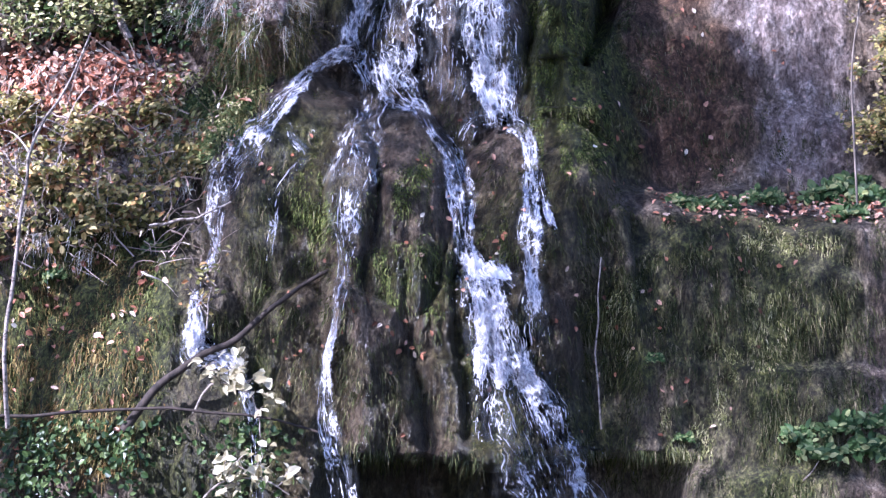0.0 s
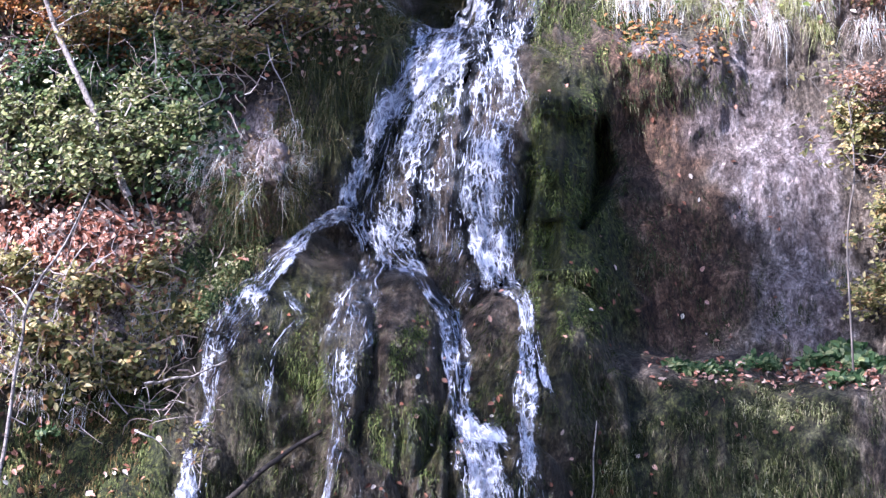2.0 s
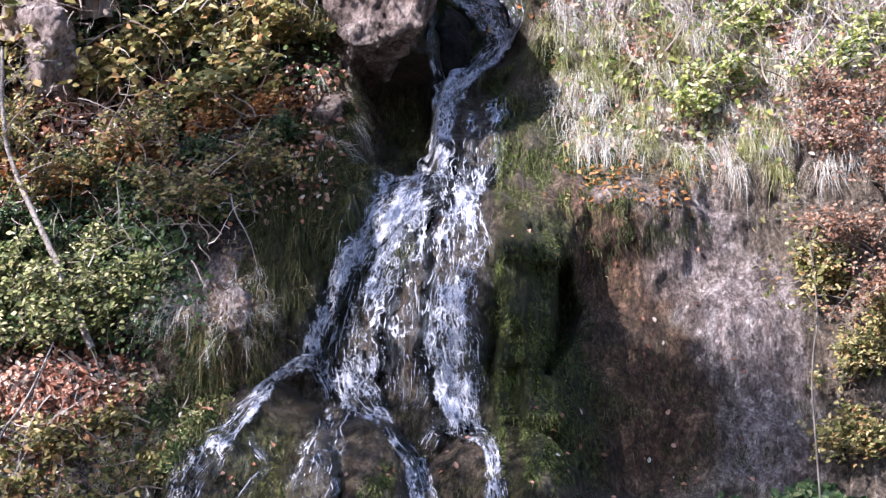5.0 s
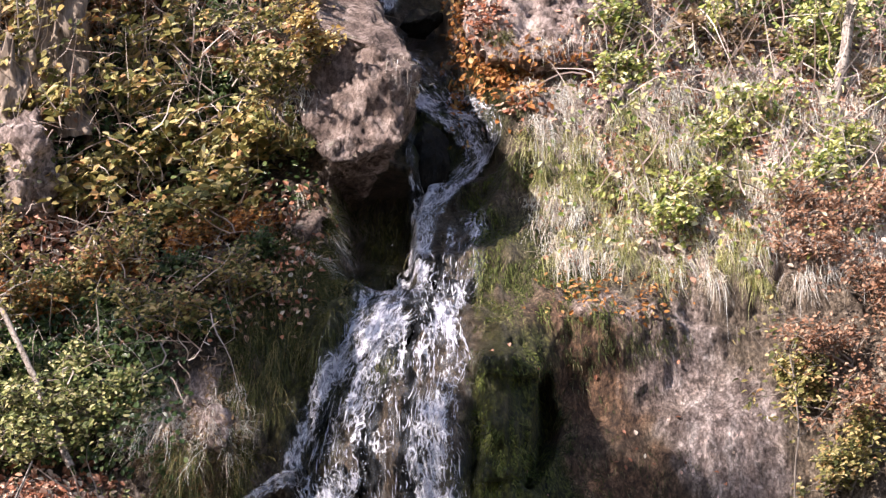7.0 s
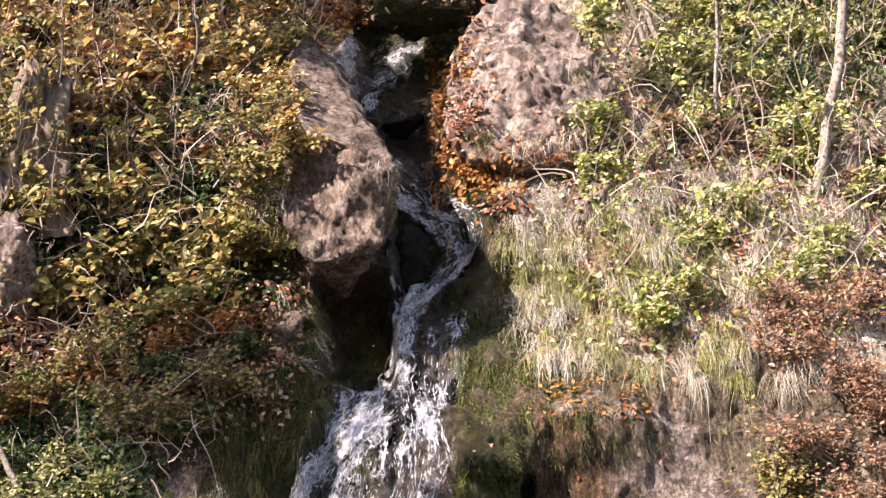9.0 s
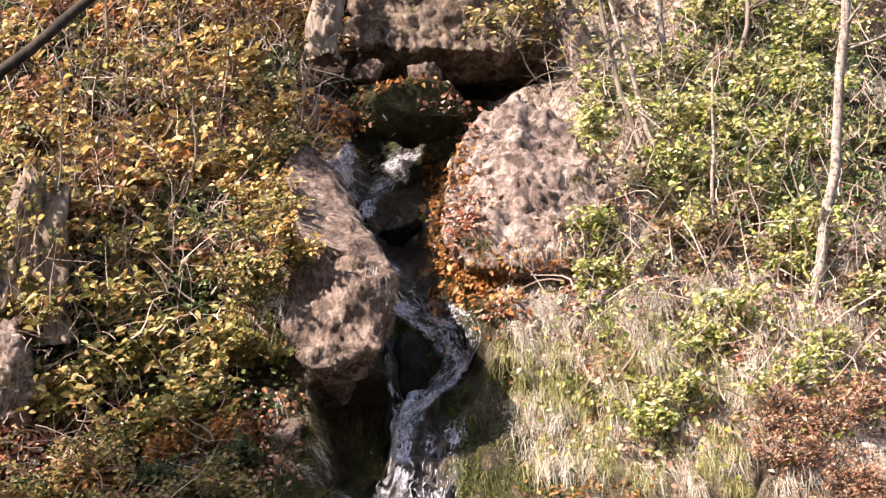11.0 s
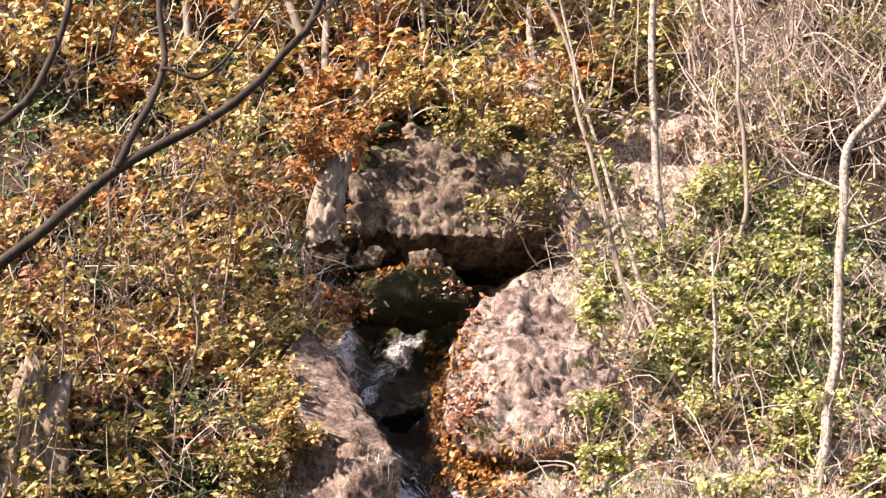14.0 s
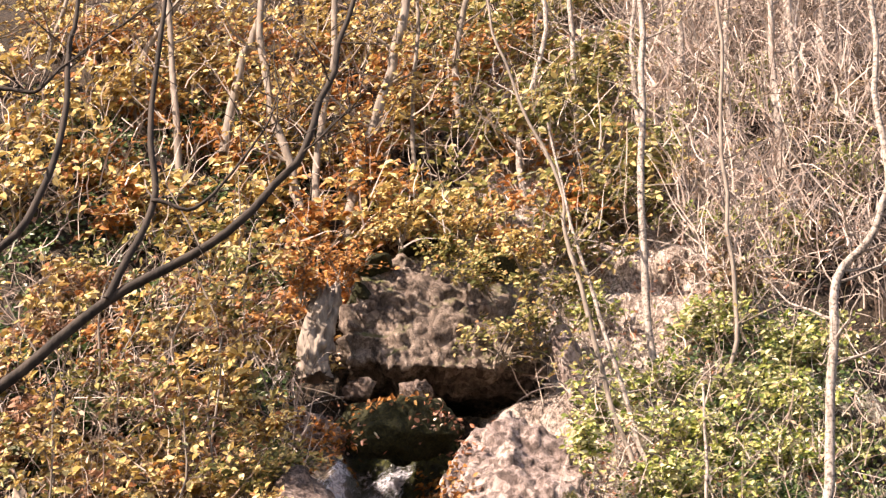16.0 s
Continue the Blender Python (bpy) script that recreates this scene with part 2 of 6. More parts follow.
def bark(name, dark, light, scale=14.0, patch=None):
    m, n, l, p = nodes_of(name)
    tex = n.new("ShaderNodeTexCoord")
    a = noise_node(n, l, tex.outputs["Object"], scale, 8, 0.65, (1, 1, 0.3))
    col = ramp(n, l, a, [(0.32, dark), (0.66, light)])
    if patch:
        b = noise_node(n, l, tex.outputs["Object"], 30, 5, 0.7, (1, 1, 1.2))
        col = mix(n, l, ramp(n, l, b, [(0.50, (0, 0, 0)), (0.60, (1, 1, 1))]), col, patch)
    l.new(col, p.inputs["Base Color"])
    p.inputs["Roughness"].default_value = 0.85
    bump(n, l, p, a, 0.6, 0.01)
    return m


def stone(name, dark, mid, light, moss=0.0, scale=3.0):
    """Weathered limestone with lichen, cracks and some moss on its upper sides."""
    m, n, l, p = nodes_of(name)
    tex = n.new("ShaderNodeTexCoord")
    co = tex.outputs["Object"]
    big = noise_node(n, l, co, scale, 5, 0.6)
    fine = noise_node(n, l, co, scale * 6, 12, 0.8, (1, 1, 0.6))
    col = ramp(n, l, big, [(0.3, dark), (0.5, mid), (0.7, light)])
    col = mix(n, l, 0.75, col, ramp(n, l, fine, [(0.40, (0.08, 0.06, 0.05)), (0.48, (0.60, 0.55, 0.52)), (0.55, (1.1, 1.1, 1.1))]), "MULTIPLY")
    mott = noise_node(n, l, co, scale * 3.2, 5, 0.65)
    col = mix(n, l, 0.4, col, ramp(n, l, mott, [(0.36, (0.4, 0.34, 0.31)), (0.56, (1, 1, 1))]), "MULTIPLY")
    chip = n.new("ShaderNodeTexVoronoi")
    chip.inputs["Scale"].default_value = scale * 4.5
    skew = n.new("ShaderNodeVectorMath")
    skew.operation = "MULTIPLY_ADD"
    wobble = n.new("ShaderNodeTexNoise")
    wobble.inputs["Scale"].default_value, wobble.inputs["Detail"].default_value = scale * 3, 6
    l.new(co, wobble.inputs["Vector"])
    l.new(wobble.outputs["Color"], skew.inputs[0])
    skew.inputs[1].default_value = (0.16, 0.16, 0.30)
    l.new(co, skew.inputs[2])
    l.new(skew.outputs[0], chip.inputs["Vector"])
    tone = n.new("ShaderNodeSeparateColor")
    l.new(chip.outputs["Color"], tone.inputs[0])
    col = mix(n, l, 0.85, col, ramp(n, l, tone.outputs[0], [(0.0, (0.28, 0.23, 0.20)), (0.45, (0.85, 0.80, 0.77)), (1.0, (1.25, 1.22, 1.2))]), "MULTIPLY")
    vor = n.new("ShaderNodeTexVoronoi")
    vor.feature = "DISTANCE_TO_EDGE"
    vor.inputs["Scale"].default_value = scale * 1.6
    warp = mix(n, l, 0.25, co, fine)
    l.new(warp, vor.inputs["Vector"])
    crack = ramp(n, l, vor.outputs["Distance"], [(0.0, (0.3, 0.27, 0.24)), (0.03, (1, 1, 1))])
    col = mix(n, l, 0.6, col, crack, "MULTIPLY")
    if moss:
        geo = n.new("ShaderNodeNewGeometry")
        sep = n.new("ShaderNodeSeparateXYZ")
        l.new(geo.outputs["Normal"], sep.inputs[0])
        k = calc(n, l, "MULTIPLY", ramp(n, l, sep.outputs[2], [(0.2, (0, 0, 0)), (0.75, (1, 1, 1))]), ramp(n, l, big, [(0.62 - moss * 0.3, (0, 0, 0)), (0.72 - moss * 0.3, (1, 1, 1))]))
        col = mix(n, l, k, col, (0.10, 0.11, 0.025))
    l.new(col, p.inputs["Base Color"])
    p.inputs["Roughness"].default_value = 0.85
    bump(n, l, p, mix(n, l, 0.45, fine, tone.outputs[0]), 0.9, 0.09)
    return m


def cliff_material():
    m, n, l, p = nodes_of("tufa_cliff")
    tex = n.new("ShaderNodeTexCoord")
    co = tex.outputs["Object"]

    def mask(name):
        a = n.new("ShaderNodeAttribute")
        a.attribute_name = name
        return a.outputs["Fac"]

    big = noise_node(n, l, co, 1.6, 5, 0.6)
    hang = noise_node(n, l, co, 11.0, 10, 0.74, (1, 1, 0.22))
    fine = noise_node(n, l, co, 34.0, 8, 0.7, (1, 1, 0.55))
    col = ramp(n, l, hang, [(0.30, (0.05, 0.038, 0.027)), (0.44, (0.18, 0.14, 0.10)), (0.56, (0.36, 0.29, 0.22)), (0.68, (0.58, 0.50, 0.41))])
    pale = ramp(n, l, hang, [(0.3, (0.27, 0.21, 0.195)), (0.48, (0.54, 0.46, 0.44)), (0.68, (0.84, 0.78, 0.76))])
    rust = ramp(n, l, hang, [(0.3, (0.06, 0.036, 0.022)), (0.5, (0.22, 0.125, 0.07)), (0.68, (0.48, 0.32, 0.21))])
    green = ramp(n, l, fine, [(0.3, (0.018, 0.024, 0.006)), (0.5, (0.085, 0.10, 0.022)), (0.68, (0.22, 0.225, 0.055))])
    chip = n.new("ShaderNodeTexVoronoi")
    chip.inputs["Scale"].default_value = 17
    l.new(mix(n, l, 0.12, co, hang), chip.inputs["Vector"])
    tone = n.new("ShaderNodeSeparateColor")
    l.new(chip.outputs["Color"], tone.inputs[0])
    pale = mix(n, l, 0.8, pale, ramp(n, l, tone.outputs[0], [(0.0, (0.45, 0.40, 0.38)), (1.0, (1.25, 1.22, 1.2))]), "MULTIPLY")
    rust = mix(n, l, 0.8, rust, ramp(n, l, tone.outputs[0], [(0.0, (0.4, 0.36, 0.34)), (1.0, (1.4, 1.4, 1.4))]), "MULTIPLY")
    earth = ramp(n, l, fine, [(0.3, (0.02, 0.014, 0.009)), (0.5, (0.075, 0.052, 0.034)), (0.7, (0.17, 0.125, 0.085))])

    def ragged(name, soft=0.25):
        s = calc(n, l, "ADD", mask(name), calc(n, l, "MULTIPLY", calc(n, l, "SUBTRACT", hang, 0.5), 1.2))
        s = calc(n, l, "SUBTRACT", s, calc(n, l, "MULTIPLY", calc(n, l, "SUBTRACT", 0.5, big), 0.9))
        return ramp(n, l, s, [(0.5 - soft, (0, 0, 0)), (0.5 + soft, (1, 1, 1))])

    col = mix(n, l, ragged("earth"), col, earth)
    straw = ramp(n, l, fine, [(0.3, (0.36, 0.27, 0.22)), (0.5, (0.70, 0.59, 0.53)), (0.7, (0.88, 0.81, 0.77))])
    col = mix(n, l, ragged("straw"), col, straw)
    col = mix(n, l, ragged("rust"), col, rust)
    col = mix(n, l, ragged("pale"), col, pale)
    col = mix(n, l, ragged("moss"), col, green)
    mott = noise_node(n, l, co, 21.0, 6, 0.7, (1, 1, 0.7))
    col = mix(n, l, 0.85, col, ramp(n, l, fine, [(0.38, (0.25, 0.22, 0.20)), (0.58, (1, 1, 1))]), "MULTIPLY")
    fleck = calc(n, l, "MULTIPLY", ramp(n, l, mott, [(0.56, (0, 0, 0)), (0.66, (1, 1, 1))]), 0.55)
    col = mix(n, l, fleck, col, mix(n, l, 1.0, col, (2.6, 2.5, 2.4), "MULTIPLY"))
    grit = noise_node(n, l, co, 52.0, 6, 0.75, (1, 1, 0.7))
    col = mix(n, l, 0.65, col, ramp(n, l, grit, [(0.40, (0.35, 0.31, 0.28)), (0.50, (0.95, 0.95, 0.95)), (0.60, (1.45, 1.43, 1.4))]), "MULTIPLY")
    stain = noise_node(n, l, co, 5.0, 8, 0.72, (1, 1, 0.55))
    col = mix(n, l, 0.8, col, ramp(n, l, stain, [(0.36, (0.30, 0.24, 0.20)), (0.50, (0.9, 0.88, 0.86)), (0.66, (1.3, 1.28, 1.25))]), "MULTIPLY")
    split = n.new("ShaderNodeTexVoronoi")
    split.feature = "DISTANCE_TO_EDGE"
    split.inputs["Scale"].default_value = 5.5
    l.new(mix(n, l, 0.22, co, mott), split.inputs["Vector"])
    col = mix(n, l, 0.45, col, ramp(n, l, split.outputs["Distance"], [(0.0, (0.25, 0.21, 0.18)), (0.05, (1, 1, 1))]), "MULTIPLY")
    wet = ragged("wet", 0.3)
    col = mix(n, l, wet, col, mix(n, l, 1.0, col, (0.62, 0.60, 0.57), "MULTIPLY"))
    l.new(col, p.inputs["Base Color"])
    rough = n.new("ShaderNodeMapRange")
    rough.inputs["To Min"].default_value, rough.inputs["To Max"].default_value = 0.9, 0.28
    l.new(wet, rough.inputs[0])
    l.new(rough.outputs[0], p.inputs["Roughness"])
    bump(n, l, p, mix(n, l, 0.5, hang, fine), 1.0, 0.11)
    return m


def water_material():
    m, n, l, p = nodes_of("white_water")
    geo = n.new("ShaderNodeNewGeometry")
    col = ramp(n, l, geo.outputs["Random Per Island"], [(0.0, (0.40, 0.40, 0.49)), (0.45, (0.62, 0.62, 0.70)), (1.0, (0.88, 0.88, 0.92))])
    l.new(col, p.inputs["Base Color"])
    p.inputs["Roughness"].default_value = 0.5
    p.inputs["IOR"].default_value = 1.33
    p.inputs["Alpha"].default_value = 0.82
    return m


def film_material():
    """The thin clear sheet of running water over the rock."""
    m, n, l, p = nodes_of("running_water")
    tex = n.new("ShaderNodeTexCoord")
    a = noise_node(n, l, tex.outputs["Object"], 16, 5, 0.6, (1, 1, 0.3))
    p.inputs["Base Color"].default_value = (0.75, 0.8, 0.88, 1)
    p.inputs["Roughness"].default_value = 0.08
    p.inputs["IOR"].default_value = 1.33
    at = n.new("ShaderNodeAttribute")
    at.attribute_name = "cover"
    l.new(calc(n, l, "MULTIPLY", at.outputs["Fac"], ramp(n, l, a, [(0.45, (0.01, 0.01, 0.01)), (0.72, (0.16, 0.16, 0.16))])), p.inputs["Alpha"])
    bump(n, l, p, a, 0.8, 0.03)
    return m


def foam_material():
    """Torn white water: streaks and clots drawn out along the flow, thinning to gaps where the cover is low."""
    m, n, l, p = nodes_of("white_foam")
    flow = n.new("ShaderNodeAttribute")
    flow.attribute_name = "flow"
    cover = n.new("ShaderNodeAttribute")
    cover.attribute_name = "cover"
    v = flow.outputs["Vector"]
    warp = n.new("ShaderNodeTexNoise")
    warp.inputs["Scale"].default_value, warp.inputs["Detail"].default_value = 9.0, 4
    l.new(v, warp.inputs["Vector"])
    shifted = n.new("ShaderNodeVectorMath")
    shifted.operation = "MULTIPLY_ADD"
    l.new(warp.outputs["Color"], shifted.inputs[0])
    shifted.inputs[1].default_value = (0.075, 0.09, 0)
    l.new(v, shifted.inputs[2])
    w = shifted.outputs[0]

    def spread(src, low=0.3, high=0.7):
        r = n.new("ShaderNodeMapRange")
        r.inputs["From Min"].default_value, r.inputs["From Max"].default_value = low, high
        l.new(src, r.inputs[0])
        return r.outputs[0]

    streak = spread(noise_node(n, l, w, 1.0, 3, 0.6, (46, 13, 1)))
    clot = spread(noise_node(n, l, w, 1.0, 5, 0.65, (17, 11, 1)))
    fine = spread(noise_node(n, l, w, 1.0, 2, 0.5, (110, 45, 1)))
    ridge = n.new("ShaderNodeTexVoronoi")
    ridge.feature = "DISTANCE_TO_EDGE"
    ridge.inputs["Scale"].default_value = 1.0
    scaled = n.new("ShaderNodeMapping")
    scaled.inputs["Scale"].default_value = (24, 13, 1)
    l.new(w, scaled.inputs[0])
    l.new(scaled.outputs[0], ridge.inputs["Vector"])
    web = ramp(n, l, ridge.outputs["Distance"], [(0.0, (1, 1, 1)), (0.09, (0.55, 0.55, 0.55)), (0.22, (0, 0, 0))])
    body = calc(n, l, "ADD", calc(n, l, "MULTIPLY", streak, 0.32), calc(n, l, "MULTIPLY", clot, 0.28))
    body = calc(n, l, "ADD", body, calc(n, l, "ADD", calc(n, l, "MULTIPLY", web, 0.26), calc(n, l, "MULTIPLY", fine, 0.14)))
    open_by = calc(n, l, "SUBTRACT", 0.95, cover.outputs["Fac"])
    a = n.new("ShaderNodeMath")
    a.operation, a.use_clamp = "MULTIPLY", True
    l.new(calc(n, l, "SUBTRACT", body, open_by), a.inputs[0])
    a.inputs[1].default_value = 3.4
    l.new(calc(n, l, "MULTIPLY", a.outputs[0], 0.93), p.inputs["Alpha"])
    l.new(ramp(n, l, body, [(0.25, (0.40, 0.40, 0.50)), (0.50, (0.66, 0.65, 0.73)), (0.75, (0.92, 0.92, 0.95))]), p.inputs["Base Color"])
    p.inputs["Roughness"].default_value = 0.35
    bump(n, l, p, body, 0.6, 0.03)
    return m


def pool_material():
    m, n, l, p = nodes_of("pool_water")
    tex = n.new("ShaderNodeTexCoord")
    p.inputs["Base Color"].default_value = (0.02, 0.026, 0.022, 1)
    p.inputs["Roughness"].default_value = 0.06
    bump(n, l, p, noise_node(n, l, tex.outputs["Object"], 9, 4), 0.5, 0.03)
    return m


POOL, FOAM = pool_material(), foam_material()
CLIFF = cliff_material()
WATER, FILM = water_material(), film_material()
PALE_STONE = stone("pale_limestone", (0.32, 0.25, 0.23), (0.60, 0.50, 0.47), (0.80, 0.71, 0.68), 0.1)
GREY_STONE = stone("grey_limestone", (0.17, 0.135, 0.11), (0.36, 0.295, 0.25), (0.55, 0.47, 0.41), 0.45)
BLOCK_STONE = stone("brown_limestone", (0.16, 0.115, 0.10), (0.42, 0.33, 0.29), (0.68, 0.59, 0.55), 0.1, 4.0)
# wet mossy stone; the gully's shade is put into its near-black colour
DARK_STONE = stone("shade_darkened_mossy_stone", (0.010, 0.009, 0.006), (0.025, 0.021, 0.015), (0.055, 0.046, 0.033), 0.12)
STUMP_WOOD = bark("weathered_wood", (0.05, 0.034, 0.024), (0.46, 0.36, 0.28), 14)
PALE_BARK = bark("pale_bark", (0.20, 0.16, 0.135), (0.58, 0.50, 0.44), 30, (0.10, 0.08, 0.065))
GREY_BARK = bark("grey_bark", (0.12, 0.095, 0.075), (0.36, 0.30, 0.25), 16)
DARK_BARK = bark("dark_bark", (0.014, 0.010, 0.008), (0.075, 0.055, 0.042), 26)
TWIG = foliage("bare_twigs", [(0.0, (0.20, 0.14, 0.11)), (0.4, (0.46, 0.36, 0.31)), (1.0, (0.74, 0.64, 0.57))], 0.0, 0.8, 1.0)
YELLOW = foliage("yellow_leaves", [(0.0, (0.09, 0.055, 0.018)), (0.2, (0.25, 0.15, 0.04)), (0.42, (0.48, 0.33, 0.10)), (0.66, (0.76, 0.59, 0.25)), (0.84, (0.84, 0.72, 0.40)), (0.92, (0.44, 0.18, 0.06)), (1.0, (0.24, 0.09, 0.04))], gain=1.1)
YELLOW_GREEN = foliage("yellow_green_leaves", [(0.0, (0.05, 0.06, 0.018)), (0.3, (0.15, 0.15, 0.045)), (0.6, (0.33, 0.28, 0.10)), (0.82, (0.58, 0.47, 0.22)), (0.92, (0.42, 0.24, 0.10)), (1.0, (0.24, 0.12, 0.05))], gain=1.3)
GREEN = foliage("green_leaves", [(0.0, (0.055, 0.075, 0.025)), (0.35, (0.17, 0.20, 0.065)), (0.7, (0.37, 0.37, 0.145)), (1.0, (0.66, 0.58, 0.33))], gain=1.2)
# yellower, lighter leaf for the right bank; its sunlight is partly in the colour
SUNNY = foliage("sun_lightened_yellow_green_leaves", [(0.0, (0.05, 0.085, 0.02)), (0.25, (0.18, 0.24, 0.05)), (0.5, (0.42, 0.44, 0.12)), (0.75, (0.70, 0.66, 0.30)), (0.9, (0.82, 0.75, 0.54)), (1.0, (0.50, 0.28, 0.18))], 0.25, 0.45, 1.15)
FERN = foliage("fern_green", [(0.0, (0.025, 0.058, 0.018)), (0.5, (0.075, 0.14, 0.042)), (0.85, (0.16, 0.22, 0.08)), (1.0, (0.34, 0.36, 0.15))], 0.2, 0.5, 1.1)
PALE_LEAF = foliage("pale_cream_leaves", [(0.0, (0.30, 0.26, 0.14)), (0.5, (0.58, 0.53, 0.34)), (1.0, (0.78, 0.74, 0.58))], 0.3, 0.5, 1.0)
IVY = foliage("dark_ivy_leaves", [(0.0, (0.015, 0.035, 0.012)), (0.6, (0.05, 0.085, 0.025)), (1.0, (0.13, 0.17, 0.06))], 0.15, 0.35)
ORANGE = foliage("orange_brown_leaves", [(0.0, (0.13, 0.055, 0.02)), (0.4, (0.32, 0.13, 0.035)), (0.75, (0.48, 0.23, 0.07)), (1.0, (0.50, 0.36, 0.16))])
LITTER = foliage("fallen_leaves", [(0.0, (0.09, 0.045, 0.03)), (0.25, (0.28, 0.11, 0.06)), (0.5, (0.50, 0.22, 0.13)), (0.75, (0.66, 0.40, 0.29)), (1.0, (0.80, 0.68, 0.56))], 0.1, 0.6, 1.15)
BROWN = foliage("withered_leaves", [(0.0, (0.06, 0.04, 0.022)), (0.5, (0.17, 0.11, 0.06)), (0.85, (0.30, 0.21, 0.12)), (1.0, (0.42, 0.34, 0.22))], 0.2)
HAY = foliage("dry_grass", [(0.0, (0.34, 0.24, 0.17)), (0.25, (0.62, 0.51, 0.41)), (0.6, (0.82, 0.74, 0.65)), (1.0, (0.86, 0.83, 0.79))], 0.2, 0.7, 1.15)
RUST = foliage("rusty_leaves", [(0.0, (0.12, 0.06, 0.035)), (0.4, (0.30, 0.15, 0.085)), (0.75, (0.48, 0.28, 0.18)), (1.0, (0.62, 0.47, 0.34))], 0.25, 0.6, 1.1)
# grass green darkened for the shaded wall beside the falls
GRASS = foliage("green_grass", [(0.0, (0.022, 0.03, 0.009)), (0.45, (0.065, 0.075, 0.02)), (0.8, (0.16, 0.15, 0.045)), (1.0, (0.40, 0.31, 0.15))], 0.2, 0.6, 1.15)
# lighter grass copy with sunlight put into the green; also colours bright moss
SUN_GRASS = foliage("sun_lightened_grass", [(0.0, (0.14, 0.15, 0.05)), (0.4, (0.32, 0.33, 0.11)), (0.75, (0.55, 0.53, 0.25)), (1.0, (0.74, 0.66, 0.42))], 0.3, 0.6, 1.1)
MOSS_HAIR = foliage("hanging_moss", [(0.0, (0.016, 0.022, 0.007)), (0.45, (0.06, 0.075, 0.02)), (0.75, (0.13, 0.135, 0.045)), (1.0, (0.34, 0.28, 0.17))], 0.2, 0.8, 1.1)
MOSS_GREEN = foliage("cushion_moss", [(0.0, (0.03, 0.045, 0.012)), (0.4, (0.11, 0.14, 0.035)), (0.75, (0.20, 0.23, 0.06)), (1.0, (0.33, 0.33, 0.11))], 0.15, 0.8, 1.1)

# ---------------- ground, cliff, pool ----------------
def grid_mesh(name, X, Y, Z):
    h, w = X.shape
    v = np.stack([X, Y, Z], -1).reshape(-1, 3)
    i, j = np.meshgrid(np.arange(h - 1), np.arange(w - 1), indexing="ij")
    a = i * w + j
    f = np.stack([a, a + 1, a + w + 1, a + w], -1).reshape(-1, 4)
    return quads(name, v, f)


fine_x = np.arange(-3.7, 4.9, 0.021)
xs = np.concatenate([-3.7 - np.geomspace(0.06, 60, 40)[::-1], fine_x, 4.9 + np.geomspace(0.06, 60, 40)])
zs = np.concatenate([np.arange(-0.6, 0.3, 0.05), np.arange(0.3, 5.4, 0.019), np.arange(5.4, 11.0, 0.032), np.arange(11.0, 19.0, 0.07), np.arange(19.0, 26.0, 0.3)])
X, Z = np.meshgrid(xs, zs)
Y = face(X, Z)
Y += 0.024 * fbm(X * 16, Z * 6, 0, 3, 51) * (Z < 12)
Y -= 0.04 * (np.abs(fbm(X * 8.5, Z * 1.7, 3, 3, 57)) - 0.3) * (Z < 5.4) * (1 - 0.6 * smooth(0.9, 1.1, X) * within(Z, 2.4, 4.6, 0.1))
XX = X + 0.03 * fbm(X * 6, Z * 6, 4, 2, 61)
ZZ = Z + 0.03 * fbm(X * 5, Z * 5, 8, 2, 71)
me = grid_mesh("cliff", XX, Y, ZZ)
far = smooth(3.4, 5.0, np.abs(X))


PX, PZ = X + 0.22 * fbm(X * 2.4, Z * 2.4, 1, 4, 81), Z + 0.28 * fbm(X * 2.4, Z * 2.4, 6, 4, 83)


def patches(*rows):
    total = np.zeros_like(X)
    for cx, cz, rx, rz, amount in rows:
        total = np.maximum(total, amount * spot(PX, PZ, cx, cz, rx * 1.15, rz * 1.15) ** 0.7)
    return total


earth = np.maximum(smooth(5.2, 6.2, Z) * (1 - within(X, -0.9, 0.8, 0.2) * (Z < 9.5)), smooth(1.2, 1.6, -X - 0.15 * (Z - 3)) * smooth(1.9, 2.4, Z))
moss = patches((0.55, 3.75, 0.36, 1.0, 1.2), (0.72, 2.9, 0.42, 0.6, 0.8), (0.30, 2.2, 0.5, 0.5, 0.6), (-2.75, 1.5, 0.75, 0.85, 1.3), (-2.1, 1.4, 0.3, 0.5, 0.6),
               (-1.15, 2.35, 0.22, 0.35, 0.65), (-0.5, 1.9, 0.45, 0.35, 0.75), (-0.6, 1.2, 0.6, 0.5, 0.45))
moss = np.maximum(moss, patches((0.85, 1.55, 0.22, 0.5, 0.85), (1.75, 1.5, 0.35, 0.7, 0.7), (1.3, 2.15, 0.6, 0.25, 0.75), (1.3, 0.9, 0.5, 0.45, 0.65), (-0.85, 4.6, 0.45, 1.0, 0.85),
                                (0.7, 5.5, 0.5, 0.4, 0.7), (1.2, 5.4, 0.4, 0.4, 0.6), (0.05, 9.4, 0.7, 0.5, 1.2), (-0.1, 8.3, 0.4, 0.8, 0.4), (0.1, 6.8, 0.5, 0.9, 1.1), (-0.4, 5.6, 0.4, 0.6, 0.7)))
moss = np.maximum(moss, np.clip(0.36 + 0.16 * smooth(0.6, 1.0, X) + 0.5 * fbm(X * 1.6, Z * 1.1, 2, 3, 87), 0, 0.85) * within(X, -2.4, 2.5, 0.2) * (1 - smooth(2.9, 3.4, Z)) * (1 - 0.8 * smooth(0.8, 1.0, X) * (Z > 2.35)))
